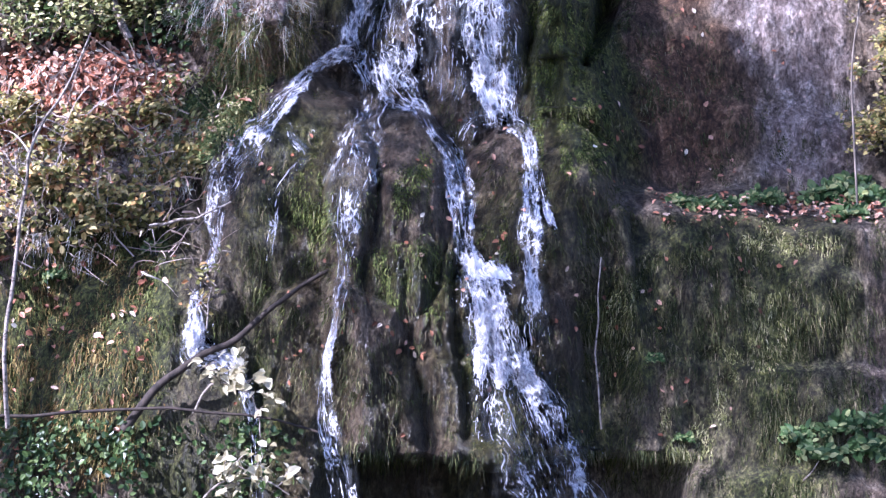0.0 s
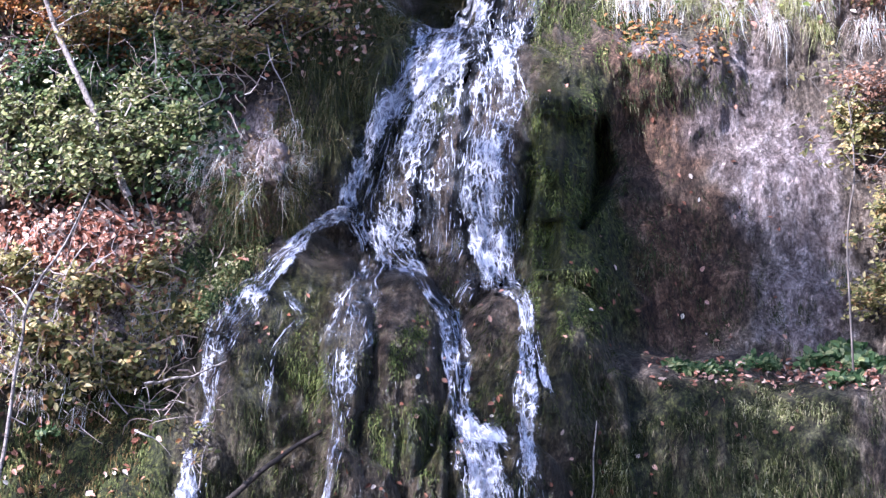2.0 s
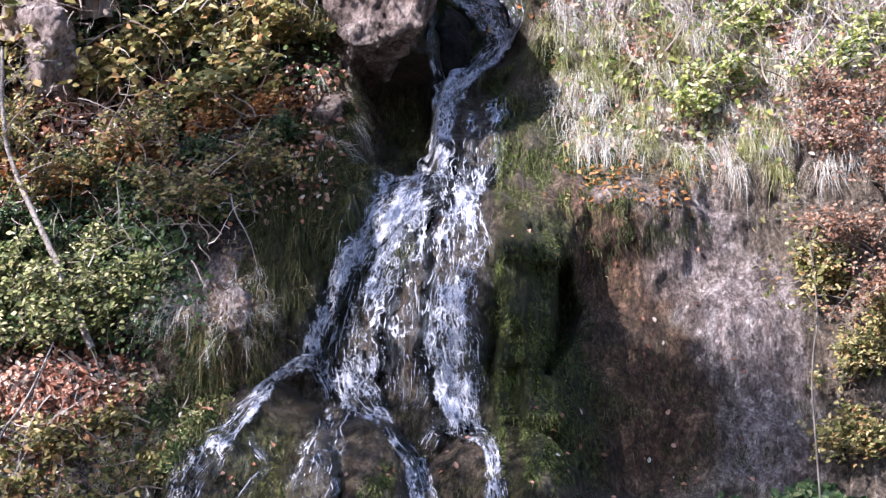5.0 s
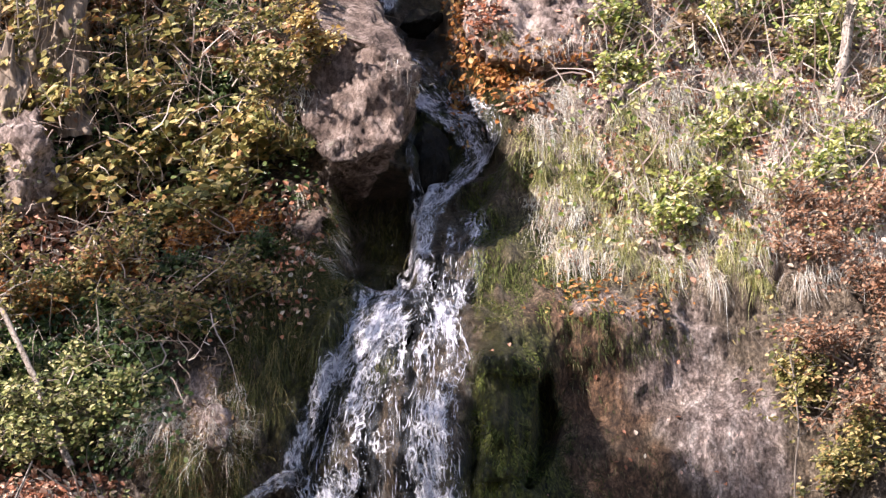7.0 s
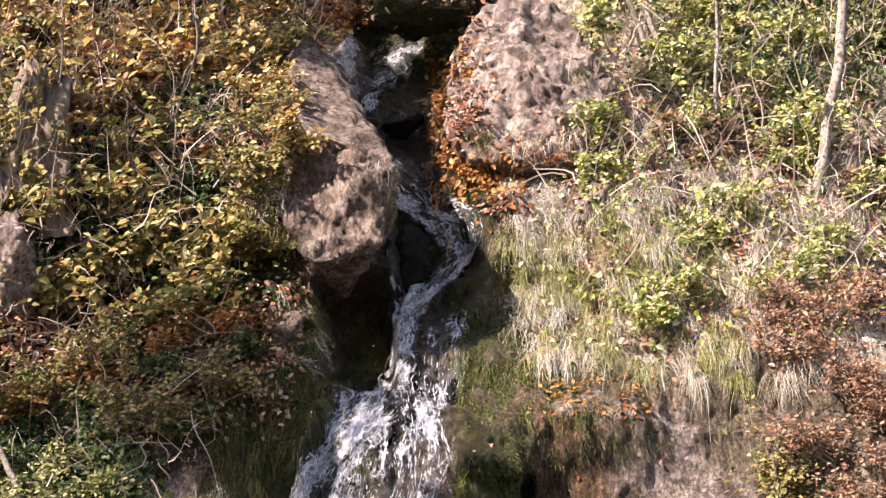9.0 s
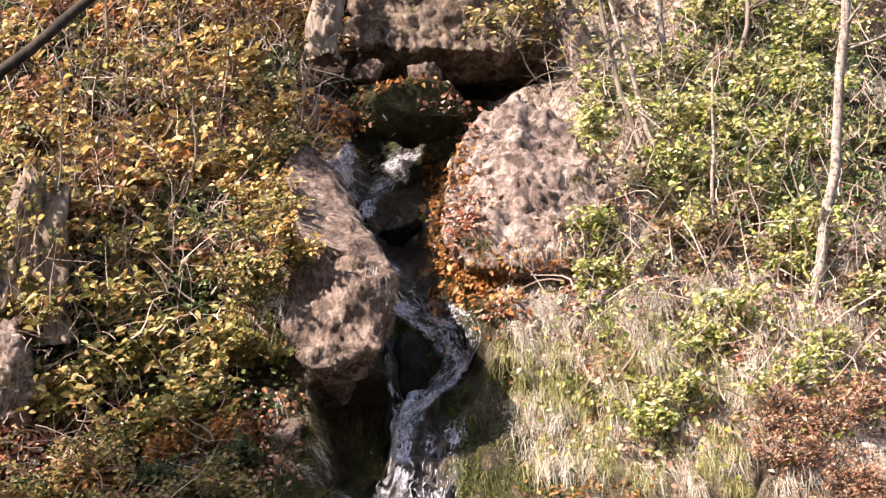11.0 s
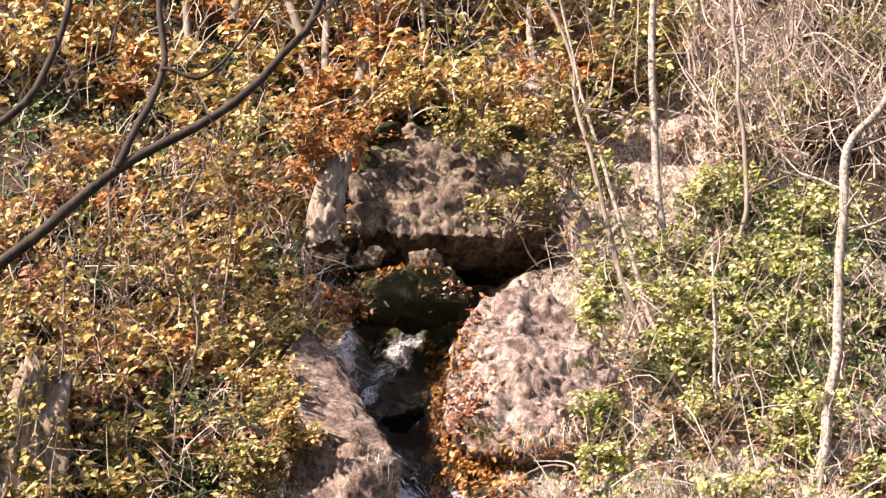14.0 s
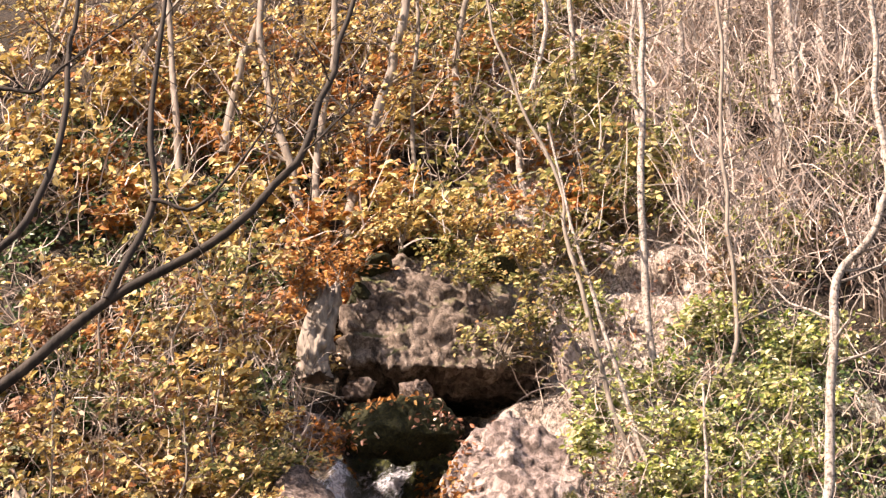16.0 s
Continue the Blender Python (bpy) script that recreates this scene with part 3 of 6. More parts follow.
pale = patches((2.1, 3.75, 0.45, 0.85, 0.95), (2.25, 2.9, 0.4, 0.45, 0.85), (1.8, 4.6, 0.5, 0.5, 0.8), (1.3, 4.95, 0.35, 0.25, 0.6), (-1.72, 3.85, 0.32, 0.34, 1.0), (2.35, 1.95, 0.35, 0.5, 0.45), (2.75, 1.2, 0.4, 0.7, 0.4),
               (-1.55, 3.75, 0.5, 0.5, 1.1), (1.5, 6.6, 0.35, 0.4, 1.0), (2.2, 7.3, 0.5, 0.35, 0.8), (1.1, 6.9, 0.4, 0.35, 0.8), (3.0, 7.0, 0.5, 0.3, 0.7), (-0.98, 5.6, 0.3, 0.4, 1.0), (1.25, 5.95, 0.35, 0.6, 0.8), (2.5, 6.3, 0.5, 0.4, 0.75), (3.3, 6.2, 0.4, 0.4, 0.7), (-3.2, 6.9, 0.3, 0.9, 0.6))
rust = patches((1.2, 3.2, 0.7, 0.75, 0.9), (1.2, 4.4, 0.75, 0.7, 0.85), (-2.9, 1.9, 0.4, 0.4, 0.6), (1.2, 1.4, 0.15, 0.7, 0.5))
wet = np.maximum(within(X, -1.5, 0.55, 0.2) * (Z < 5.4), within(X, -0.7, 0.6, 0.15) * within(Z, 5.2, 9.6, 0.2)) * 0.95
wet = np.maximum(wet, 0.55 * within(X, -2.3, 1.2, 0.3) * (Z < 2.6))
straw = 0.85 * smooth(0.6, 1.0, X) * smooth(5.0, 5.4, Z) * (1 - far) * (1 - smooth(17, 21, Z))
straw = np.maximum(straw, 0.5 * (1 - smooth(-2.2, -1.9, X)) * within(Z, 2.3, 3.6, 0.25))
for key, val in (("straw", straw), ("earth", np.maximum(earth, far)), ("moss", moss), ("pale", pale), ("rust", rust), ("wet", wet)):
    a = me.attributes.new(key, "FLOAT", "POINT")
    a.data.foreach_set("value", np.ascontiguousarray(val, np.float32).ravel())
cliff = tagged(part("cliff", me, CLIFF), "tall tufa cliff with moss, wet brown rock and leafy banks", "cliff", kind="structure")

gx = np.linspace(-1, 1, 121)
gx = np.sign(gx) * np.abs(gx) ** 2.2 * 300
GX, GY = np.meshgrid(gx, gx)
GZ = 0.12 * fbm(GX * 0.4, GY * 0.4, 0, 3, 91) - 0.05
GZ -= 0.5 * np.clip(1 - (GX / 3.0) ** 2 - ((GY - 13.2) / 1.8) ** 2, 0, 1)
me = grid_mesh("ground", GX, GY, GZ)
a = me.attributes.new("earth", "FLOAT", "POINT")
a.data.foreach_set("value", np.ones(GX.size, np.float32))
ground = tagged(part("ground", me, CLIFF), "brown forest floor round a plunge pool", "ground", kind="structure")
bm = bmesh.new()
bmesh.ops.create_circle(bm, cap_ends=True, radius=1, segments=48, matrix=Matrix.Translation((0, 13.3, -0.06)) @ Matrix.Diagonal((2.7, 1.9, 1, 1)))
pool = tagged(part("pool_water", bm, POOL), "dark shallow plunge pool under the falls", "water", kind="structure")


# ---------------- rocks ----------------
def rock(name, corners, mat, label, rough=0.06, cuts=5, category="boulder"):
    """A block from its main corners, broken and weathered."""
    bm = bmesh.new()
    for c in corners:
        bm.verts.new(c)
    bmesh.ops.convex_hull(bm, input=bm.verts)
    for v in [v for v in bm.verts if not v.link_faces]:
        bm.verts.remove(v)
    bmesh.ops.triangulate(bm, faces=bm.faces)
    for _ in range(cuts):
        long = [e for e in bm.edges if e.calc_length() > 0.05]
        if not long:
            break
        bmesh.ops.subdivide_edges(bm, edges=long, cuts=1, use_grid_fill=True)
        bmesh.ops.triangulate(bm, faces=[f for f in bm.faces if len(f.verts) > 3])
        if len(bm.verts) > 9000:
            break
    bmesh.ops.smooth_vert(bm, verts=bm.verts, factor=0.5, use_axis_x=True, use_axis_y=True, use_axis_z=True)
    bm.normal_update()
    co = np.array([v.co for v in bm.verts])
    d = rough * (1.2 * fbm(co[:, 0] * 1.3, co[:, 1] * 1.3, co[:, 2] * 1.3, 3, 5) + 1.3 * np.abs(fbm(co[:, 0] * 2.2, co[:, 1] * 2.2, co[:, 2] * 3.0, 4, 25)) + 0.3 * np.abs(fbm(co[:, 0] * 9, co[:, 1] * 9, co[:, 2] * 7, 3, 15)) - 0.6)
    # chipped facets: each cell of the surface is set a little in or out and tilted
    chips = np.random.default_rng(len(co))
    cells = co[chips.choice(len(co), min(len(co), 700), replace=False)]
    near_cell = np.argmin(((co[:, None] * [1, 1, 0.75] - cells[None] * [1, 1, 0.75]) ** 2).sum(-1), 1)
    d += rough * (0.30 * chips.uniform(-1, 1, len(cells))[near_cell] + 2.0 * np.clip((chips.normal(0, 1, (len(cells), 3))[near_cell] * (co - cells[near_cell])).sum(-1), -0.12, 0.12))
    for v, k in zip(bm.verts, d):
        v.co += v.normal * float(k)
    for f in bm.faces:
        f.smooth = True
    return tagged(part(name, bm, mat), label, category)


# overhanging block above the dark hollow, with its long sloping back
rock("overhanging_rock", [(-0.82, 15.22, 5.97), (-0.62, 15.15, 5.93), (-0.24, 15.2, 6.12), (-0.18, 15.4, 6.78), (-0.45, 15.25, 6.95), (-0.92, 15.45, 7.12), (-1.22, 15.55, 6.75), (-1.05, 15.4, 6.35),
                          (-0.2, 16.6, 6.9), (-1.2, 16.8, 7.2), (-0.6, 16.6, 6.1), (-0.35, 16.4, 7.1)], BLOCK_STONE, "pale brown limestone block jutting out beside the stream", 0.09)
rock("sloping_rock", [(-0.18, 15.38, 6.84), (-0.95, 15.45, 7.16), (-1.08, 17.2, 8.8), (-1.24, 17.4, 8.75), (-0.62, 16.9, 8.15), (-0.40, 16.4, 7.5), (-1.15, 16.2, 7.3), (-0.4, 16.6, 6.3), (-1.2, 17.4, 7.4), (-0.65, 17.2, 7.3)],
     BLOCK_STONE, "long bare limestone slab sloping up along the stream", 0.045)
rock("pale_boulder", [(0.28, 17.0, 7.75), (0.42, 16.75, 7.35), (0.85, 16.6, 7.2), (1.45, 16.7, 7.25), (1.78, 17.1, 8.1), (1.5, 17.5, 8.9), (0.95, 17.6, 9.3), (0.55, 17.5, 9.0), (0.26, 17.2, 8.35), (1.0, 16.9, 8.2), (1.5, 18.4, 8.9), (0.4, 18.4, 8.6), (0.9, 18.2, 7.1)],
     PALE_STONE, "big pale sunlit limestone boulder beside the stream", 0.10)
rock("capstone", [(-0.56, 18.95, 10.40), (-0.52, 19.05, 11.2), (-0.32, 19.35, 11.8), (0.66, 19.5, 11.95), (1.38, 19.3, 11.4), (1.42, 18.95, 10.22), (0.35, 18.75, 10.24), (-0.1, 18.8, 10.3), (0.9, 18.8, 10.22), (0.4, 19.0, 11.3), (-0.1, 20.6, 11.9), (1.4, 20.6, 11.6), (1.3, 20.6, 10.4), (-0.5, 20.6, 10.4)],
     GREY_STONE, "huge mossy grey boulder roofing a dark hollow", 0.125)


def round_rock(name, centre, radii, mat, label, seed, rough=0.06, category="stone", corners=18):
    """A worn stone: the hull of scattered points on an ellipsoid."""
    r = np.random.default_rng(seed)
    p = unit(r.normal(size=(corners, 3))) * r.uniform(0.78, 1.15, (corners, 1)) * radii + centre
    return rock(name, [tuple(q) for q in p], mat, label, rough, 4, category)


round_rock("lip_stone", (-0.42, 18.7, 9.97), (0.22, 0.2, 0.15), BLOCK_STONE, "small pale stone at the mouth of the hollow", 14, 0.05)
round_rock("lip_stone", (0.12, 18.7, 9.97), (0.21, 0.2, 0.17), BLOCK_STONE, "small pale stone at the mouth of the hollow", 15, 0.05)
round_rock("stream_stone", (-0.06, 16.75, 6.36), (0.19, 0.3, 0.40), DARK_STONE, "wet boulder parting the stream, darkened for the gully's shade", 3)
# dark stone covering a sunlit patch of the face that belongs in shade
round_rock("stream_stone", (-0.15, 18.15, 8.15), (0.26, 0.28, 0.15), DARK_STONE, "wet boulder below the upper cascade, darkened for the gully's shade", 4)
for i, (ox, oz, orad) in enumerate(((-1.50, 3.62, 0.11), (-1.68, 3.98, 0.09), (-1.78, 3.72, 0.10), (-1.58, 3.82, 0.12), (-1.40, 3.80, 0.07), (-1.92, 4.08, 0.07), (-1.62, 3.48, 0.08), (-2.02, 3.86, 0.06), (-1.45, 4.02, 0.05))):
    round_rock("pale_outcrop", tuple(on_face(ox, oz, -0.05)[0]), (orad * 1.2, orad * 0.8, orad * 1.5), PALE_STONE, "white sunlit rock showing through the bank", 20 + i, 0.05, "rock")
round_rock("pale_outcrop", (1.5, 16.55, 6.62), (0.42, 0.3, 0.42), PALE_STONE, "pale rock showing through dry grass", 11, 0.12, "rock")
round_rock("pale_outcrop", (2.9, 17.0, 7.15), (0.42, 0.25, 0.2), PALE_STONE, "white rock showing through the bushes", 12, 0.1, "rock")
round_rock("pale_outcrop", tuple(on_face(-1.0, 5.62, 0.0)[0]), (0.2, 0.16, 0.3), BLOCK_STONE, "pale rock under the jutting block", 31, 0.06, "rock")
round_rock("pale_outcrop", (-3.3, 15.9, 6.2), (0.3, 0.3, 0.5), PALE_STONE, "pale rock among the shrubs", 13, 0.1, "rock")
rock("leaning_rock", [(1.46, 18.6, 10.6), (1.58, 18.6, 10.75), (1.85, 18.5, 9.65), (1.62, 18.4, 9.6), (1.5, 18.8, 10.2), (1.95, 18.8, 9.9), (1.7, 18.9, 10.5)], PALE_STONE, "narrow pale rock leaning beside the hollow", 0.04, 4, "rock")


# ---------------- water ----------------
def falling(x, z):
    """Where water hangs: over lips it stays in front of what lies below."""
    return np.minimum.reduce([face(x, z + d) + 0.15 * d for d in (0, 0.08, 0.16, 0.26, 0.38)] + [face(x, np.maximum(z, 0.85))])


def stream(name, label, path, widths, cover, seed, lift=0.05, strands=1.0):
    """White water running down the face along a line: torn foam, falling strands and drops over a clear sheet."""
    global rng
    rng = np.random.default_rng(seed)
    line = bend([(x, 0, z) for x, z in path], 10)
    k = np.linspace(0, 1, len(line))
    run = np.concatenate([[0], np.cumsum(np.linalg.norm(np.diff(line, axis=0), axis=1))])
    total = run[-1]
    w = (0.86 if max(widths) > 0.4 else 1.25) * np.interp(k, np.linspace(0, 1, len(widths)), widths) * (1 + 0.22 * vnoise(run * 6, 0, 0, seed + 70) + 0.12 * vnoise(run * 19, 0, 0, seed + 71))
    dens = np.interp(k, np.linspace(0, 1, len(cover)), cover)
    ob = root(name, tuple(on_face(path[-1][0], path[-1][1])[0]), label, "waterfall")
    base = np.array(ob.location)

    def across(q, u):
        """Places beside the line: q along it, u from -1 to 1 over its width."""
        cx, cz, hw = np.interp(q, run, line[:, 0]), np.interp(q, run, line[:, 2]), np.interp(q, run, w) / 2
        tx = np.interp(q + 0.03, run, line[:, 0]) - np.interp(q - 0.03, run, line[:, 0])
        tz = np.interp(q + 0.03, run, line[:, 2]) - np.interp(q - 0.03, run, line[:, 2])
        tl = np.hypot(tx, tz) + 1e-6
        return cx - tz / tl * u * hw, cz + tx / tl * u * hw, u * hw

    widest = max(widths)
    cols = np.linspace(-1.35, 1.35, int(np.clip(widest / 0.014, 9, 48)))
    q = np.linspace(0, total, max(14, int(total / 0.02)))
    U, Q = np.meshgrid(cols, q)
    fx, fz, side = across(Q, U)
    skin = falling(fx, fz)
    ends = np.clip(np.minimum(Q + 0.02, total - Q) / 0.10, 0, 1) * np.clip((1.35 - np.abs(U)) / 0.6, 0, 1)
    ragged = 0.22 * vnoise(side * 14, Q * 6, 0, seed + 21) + 0.16 * vnoise(side * 5, Q * 3, 0, seed + 22)
    for layer in (0, 1):
        bulge = 0.020 * vnoise(side * 24, Q * 9, 0, seed + layer) + 0.012 * vnoise(side * 55, Q * 22, 0, seed + 3 + layer)
        sheet = grid_mesh("foam_sheet", fx - base[0], skin - lift * (0.55 + 0.6 * layer) + bulge - base[1], fz - base[2])
        fl = sheet.attributes.new("flow", "FLOAT_VECTOR", "POINT")
        vec = np.stack([side, Q, np.full(Q.shape, seed * 3.7 + layer * 1.3)], -1)
        fl.data.foreach_set("vector", np.ascontiguousarray(vec, np.float32).ravel())
        cov = sheet.attributes.new("cover", "FLOAT", "POINT")
        val = np.clip((0.86 * np.interp(Q, run, dens) - 0.12 - 0.12 * layer + 1.5 * ragged) * ends, 0, 1)
        cov.data.foreach_set("value", np.ascontiguousarray(val, np.float32).ravel())
        part("foam_sheet", sheet, FOAM, ob, "torn white foam with gaps")
    g = grid_mesh("running_sheet", fx - base[0], skin - 0.03 - base[1], fz - base[2])
    cov = g.attributes.new("cover", "FLOAT", "POINT")
    cov.data.foreach_set("value", np.ascontiguousarray(ends * np.clip(0.35 + 0.6 * np.interp(Q, run, dens), 0, 1), np.float32).ravel())
    part("running_sheet", g, FILM, ob, "thin clear sheet of running water")
    # falling strands
    area = float(np.sum(0.5 * (w[1:] * dens[1:] + w[:-1] * dens[:-1]) * np.diff(run)))
    count = int(np.clip(area * 650 * strands, 8, 400))
    seg = 7
    s0 = rng.uniform(-0.05, total, count)
    ln = 0.03 + 0.16 * rng.random(count) ** 2
    s = np.clip(s0[:, None] + ln[:, None] * np.linspace(0, 1, seg + 1)[None], 0, total)
    ph = rng.uniform(0, 99, count)[:, None]
    u = np.broadcast_to(rng.uniform(-1.05, 1.05, count)[:, None], s.shape)
    x, z, _ = across(s, u)
    x = x + 0.006 * vnoise(s * 22, ph, 0, 3)
    y = falling(x, z) - lift * (0.6 + 0.9 * rng.random(count)[:, None]) - 0.015 * vnoise(s * 12, ph, 5, 4)
    wd = (0.0015 + 0.0045 * rng.random(count) ** 2)[:, None] * np.sin(np.linspace(0.12, np.pi - 0.12, seg + 1))[None] * np.clip(0.8 + 0.9 * vnoise(s * 45, ph, 2, 6), 0.1, 2)
    a = np.stack([x - wd, y, z], -1)
    b = np.stack([x, y - 0.7 * wd, z], -1)
    c = np.stack([x + wd, y, z], -1)
    v = np.stack([a, b, c], 2).reshape(-1, 3) - base
    i = np.arange(count)[:, None, None] * 3 * (seg + 1) + np.arange(seg)[None, :, None] * 3
    f = np.concatenate([i + np.array([0, 1, 4, 3]), i + np.array([1, 2, 5, 4])], 1).reshape(-1, 4)
    tagged(part("foam", quads("foam", v, f), WATER, ob, "white strands of falling water"), kind="stuff")
    # drops thrown off
    n = int(np.clip(area * 500 * strands, 10, 300))
    sd = rng.uniform(0, total, n)
    xd, zd, _ = across(sd, rng.normal(0, 0.85, n))
    zd = zd + rng.normal(0, 0.03, n)
    pd = np.stack([xd, falling(xd, zd) - rng.uniform(0.03, 0.14, n), zd], -1) - base
    v, f = leaf_arrays(pd, rng.normal(size=(n, 3)) * 0.4 + [0, -1, 0.3], rng.uniform(0.004, 0.012, n), 0.7, np.tile([0.0, 0.1, -1.0], (n, 1)) + rng.normal(0, 0.4, (n, 3)))
    tagged(part("spray", quads("spray", v, f), WATER, ob, "flying drops"), kind="stuff")
    return ob


stream("upper_cascade", "white cascade tumbling between dark boulders", [(0.14, 9.48), (-0.05, 9.40), (-0.24, 9.22), (-0.46, 8.87), (-0.62, 8.50), (-0.70, 8.3)], [0.06, 0.16, 0.34, 0.36, 0.28, 0.2], [0.6, 0.75, 0.86, 0.84, 0.84, 0.7], 1)
stream("gully_trickle", "thin grey sheet of water sliding over dark rock", [(-0.62, 8.3), (-0.45, 8.0), (-0.22, 7.72), (0.0, 7.42), (0.18, 7.1), (0.34, 6.92), (0.45, 6.78), (0.49, 6.58), (0.42, 6.5)], [0.2, 0.26, 0.26, 0.24, 0.2, 0.12, 0.08, 0.08, 0.1], [0.5, 0.48, 0.54, 0.56, 0.6, 0.72, 0.72, 0.7, 0.6], 2)
stream("middle_cascade", "white stream twisting down a dark rocky gully", [(-0.30, 7.40), (-0.18, 7.22), (-0.02, 7.07), (0.2, 6.88), (0.31, 6.66), (0.36, 6.5), (0.24, 6.34), (0.04, 6.09), (-0.08, 5.9), (-0.12, 5.6), (-0.16, 5.3)], [0.1, 0.15, 0.18, 0.2, 0.17, 0.18, 0.17, 0.17, 0.18, 0.2, 0.26], [0.65, 0.85, 0.92, 0.95, 0.95, 0.92, 0.85, 0.88, 0.97, 1.1, 1.05], 13)
stream("side_trickle", "thin trickle beside the black boulder", [(-0.20, 6.75), (-0.22, 6.4), (-0.19, 6.18), (-0.12, 5.98)], [0.04, 0.05, 0.06, 0.09], [0.4, 0.5, 0.62, 0.7], 3)
stream("side_trickle", "lacy trickle over the brown rim of rock", [(0.30, 5.92), (0.25, 5.72), (0.2, 5.4), (0.15, 5.1), (0.1, 4.95)], [0.12, 0.22, 0.24, 0.26, 0.2], [0.75, 0.55, 0.42, 0.45, 0.4], 14)
stream("waterfall", "broad white waterfall spreading over a tufa apron", [(-0.14, 5.34), (-0.26, 5.08), (-0.42, 4.74), (-0.58, 4.42), (-0.70, 4.08), (-0.79, 3.72), (-0.80, 3.45), (-0.80, 3.25)], [0.3, 0.58, 0.5, 0.46, 0.5, 0.56, 0.56, 0.4], [0.95, 0.95, 0.88, 0.82, 0.80, 0.82, 0.86, 0.45], 4)
stream("waterfall", "white waterfall running straight down the apron", [(0.0, 5.12), (0.02, 4.85), (0.02, 4.5), (-0.04, 3.86), (0.0, 3.4), (0.06, 3.1), (0.08, 2.96)], [0.46, 0.46, 0.44, 0.46, 0.38, 0.3, 0.3], [0.88, 0.78, 0.64, 0.66, 0.78, 0.82, 0.72], 5)
stream("thin_fall", "sparse strands of water over brown tufa", [(-0.3, 4.75), (-0.33, 4.4), (-0.34, 3.9), (-0.34, 3.4), (-0.36, 3.15)], [0.2, 0.22, 0.26, 0.3, 0.2], [0.76, 0.6, 0.46, 0.4, 0.3], 6, 0.04, 0.6)
stream("splash_shelf", "torn white water running off the shelf", [(-0.86, 3.50), (-0.76, 3.36), (-0.64, 3.20), (-0.52, 3.08), (-0.42, 2.9), (-0.34, 2.82)], [0.26, 0.26, 0.2, 0.1, 0.07, 0.1], [0.85, 0.78, 0.74, 0.8, 0.8, 0.75], 15)
stream("left_branch", "white rivulet arching over a tufa bulge", [(-0.95, 3.52), (-1.09, 3.50), (-1.28, 3.39), (-1.41, 3.22), (-1.54, 3.0), (-1.69, 2.82), (-1.82, 2.62), (-1.89, 2.38), (-1.88, 2.1), (-1.96, 1.92)], [0.12, 0.07, 0.07, 0.1, 0.16, 0.26, 0.26, 0.14, 0.06, 0.05], [0.85, 0.85, 0.85, 0.8, 0.68, 0.55, 0.55, 0.66, 0.6, 0.5], 7)
stream("side_trickle", "faint trickle down the tufa bulge", [(-1.42, 2.95), (-1.37, 2.84), (-1.28, 2.73), (-1.36, 2.6), (-1.45, 2.45), (-1.48, 2.2), (-1.49, 2.0)], [0.04, 0.05, 0.06, 0.05, 0.05, 0.05, 0.04], [0.5, 0.6, 0.66, 0.45, 0.4, 0.4, 0.3], 16)
stream("left_lower_fall", "small white fall splitting on a stub", [(-1.99, 1.86), (-2.0, 1.7), (-1.99, 1.5), (-1.98, 1.38), (-1.80, 1.34), (-1.68, 1.22), (-1.62, 1.08), (-1.57, 0.86), (-1.52, 0.4)], [0.06, 0.1, 0.12, 0.18, 0.1, 0.08, 0.08, 0.06, 0.08], [0.6, 0.8, 0.8, 0.8, 0.78, 0.7, 0.6, 0.5, 0.4], 8)
stream("middle_rivulet", "thin white rivulet down brown tufa", [(-0.84, 3.22), (-0.88, 3.02), (-0.93, 2.7), (-0.97, 2.34), (-0.97, 2.04), (-1.02, 1.63), (-1.09, 1.33), (-1.1, 0.96), (-1.0, 0.64), (-0.93, 0.3)], [0.24, 0.16, 0.26, 0.18, 0.08, 0.05, 0.06, 0.09, 0.14, 0.12], [0.45, 0.5, 0.66, 0.46, 0.4, 0.55, 0.8, 0.78, 0.55, 0.45], 9)
stream("right_rivulet", "bright white rivulet down the wet rock", [(-0.40, 2.9), (-0.30, 2.79), (-0.25, 2.6), (-0.22, 2.4), (-0.20, 2.15), (-0.15, 1.96), (-0.06, 1.86), (0.02, 1.75)], [0.08, 0.16, 0.15, 0.13, 0.13, 0.16, 0.26, 0.28], [0.8, 0.85, 0.88, 0.88, 0.86, 0.86, 0.8, 0.7], 10)
stream("shelf_water", "white water curling over the round lip", [(-0.22, 2.86), (-0.16, 2.98), (-0.04, 3.02), (0.08, 2.98)], [0.07, 0.1, 0.12, 0.12], [0.6, 0.65, 0.7, 0.7], 17)
stream("outer_rivulet", "white rivulet with flying drops down wet rock", [(0.06, 3.0), (0.17, 2.94), (0.24, 2.8), (0.25, 2.52), (0.24, 2.17), (0.25, 1.94), (0.28, 1.64), (0.30, 1.45)], [0.14, 0.1, 0.09, 0.12, 0.12, 0.1, 0.12, 0.14], [0.8, 0.84, 0.84, 0.74, 0.72, 0.72, 0.55, 0.4], 11)
stream("side_trickle", "thin strand of drops beside the rivulet", [(0.30, 2.62), (0.33, 2.45), (0.38, 2.25), (0.42, 2.18)], [0.03, 0.05, 0.05, 0.04], [0.6, 0.66, 0.7, 0.6], 18)
stream("lower_veil", "wide thin veil of white water", [(-0.06, 1.90), (-0.02, 1.64), (0.04, 1.4), (0.16, 1.12), (0.30, 0.78), (0.42, 0.4), (0.46, 0.1)], [0.2, 0.32, 0.42, 0.5, 0.6, 0.7, 0.72], [0.84, 0.76, 0.62, 0.54, 0.54, 0.52, 0.50], 12, 0.07)
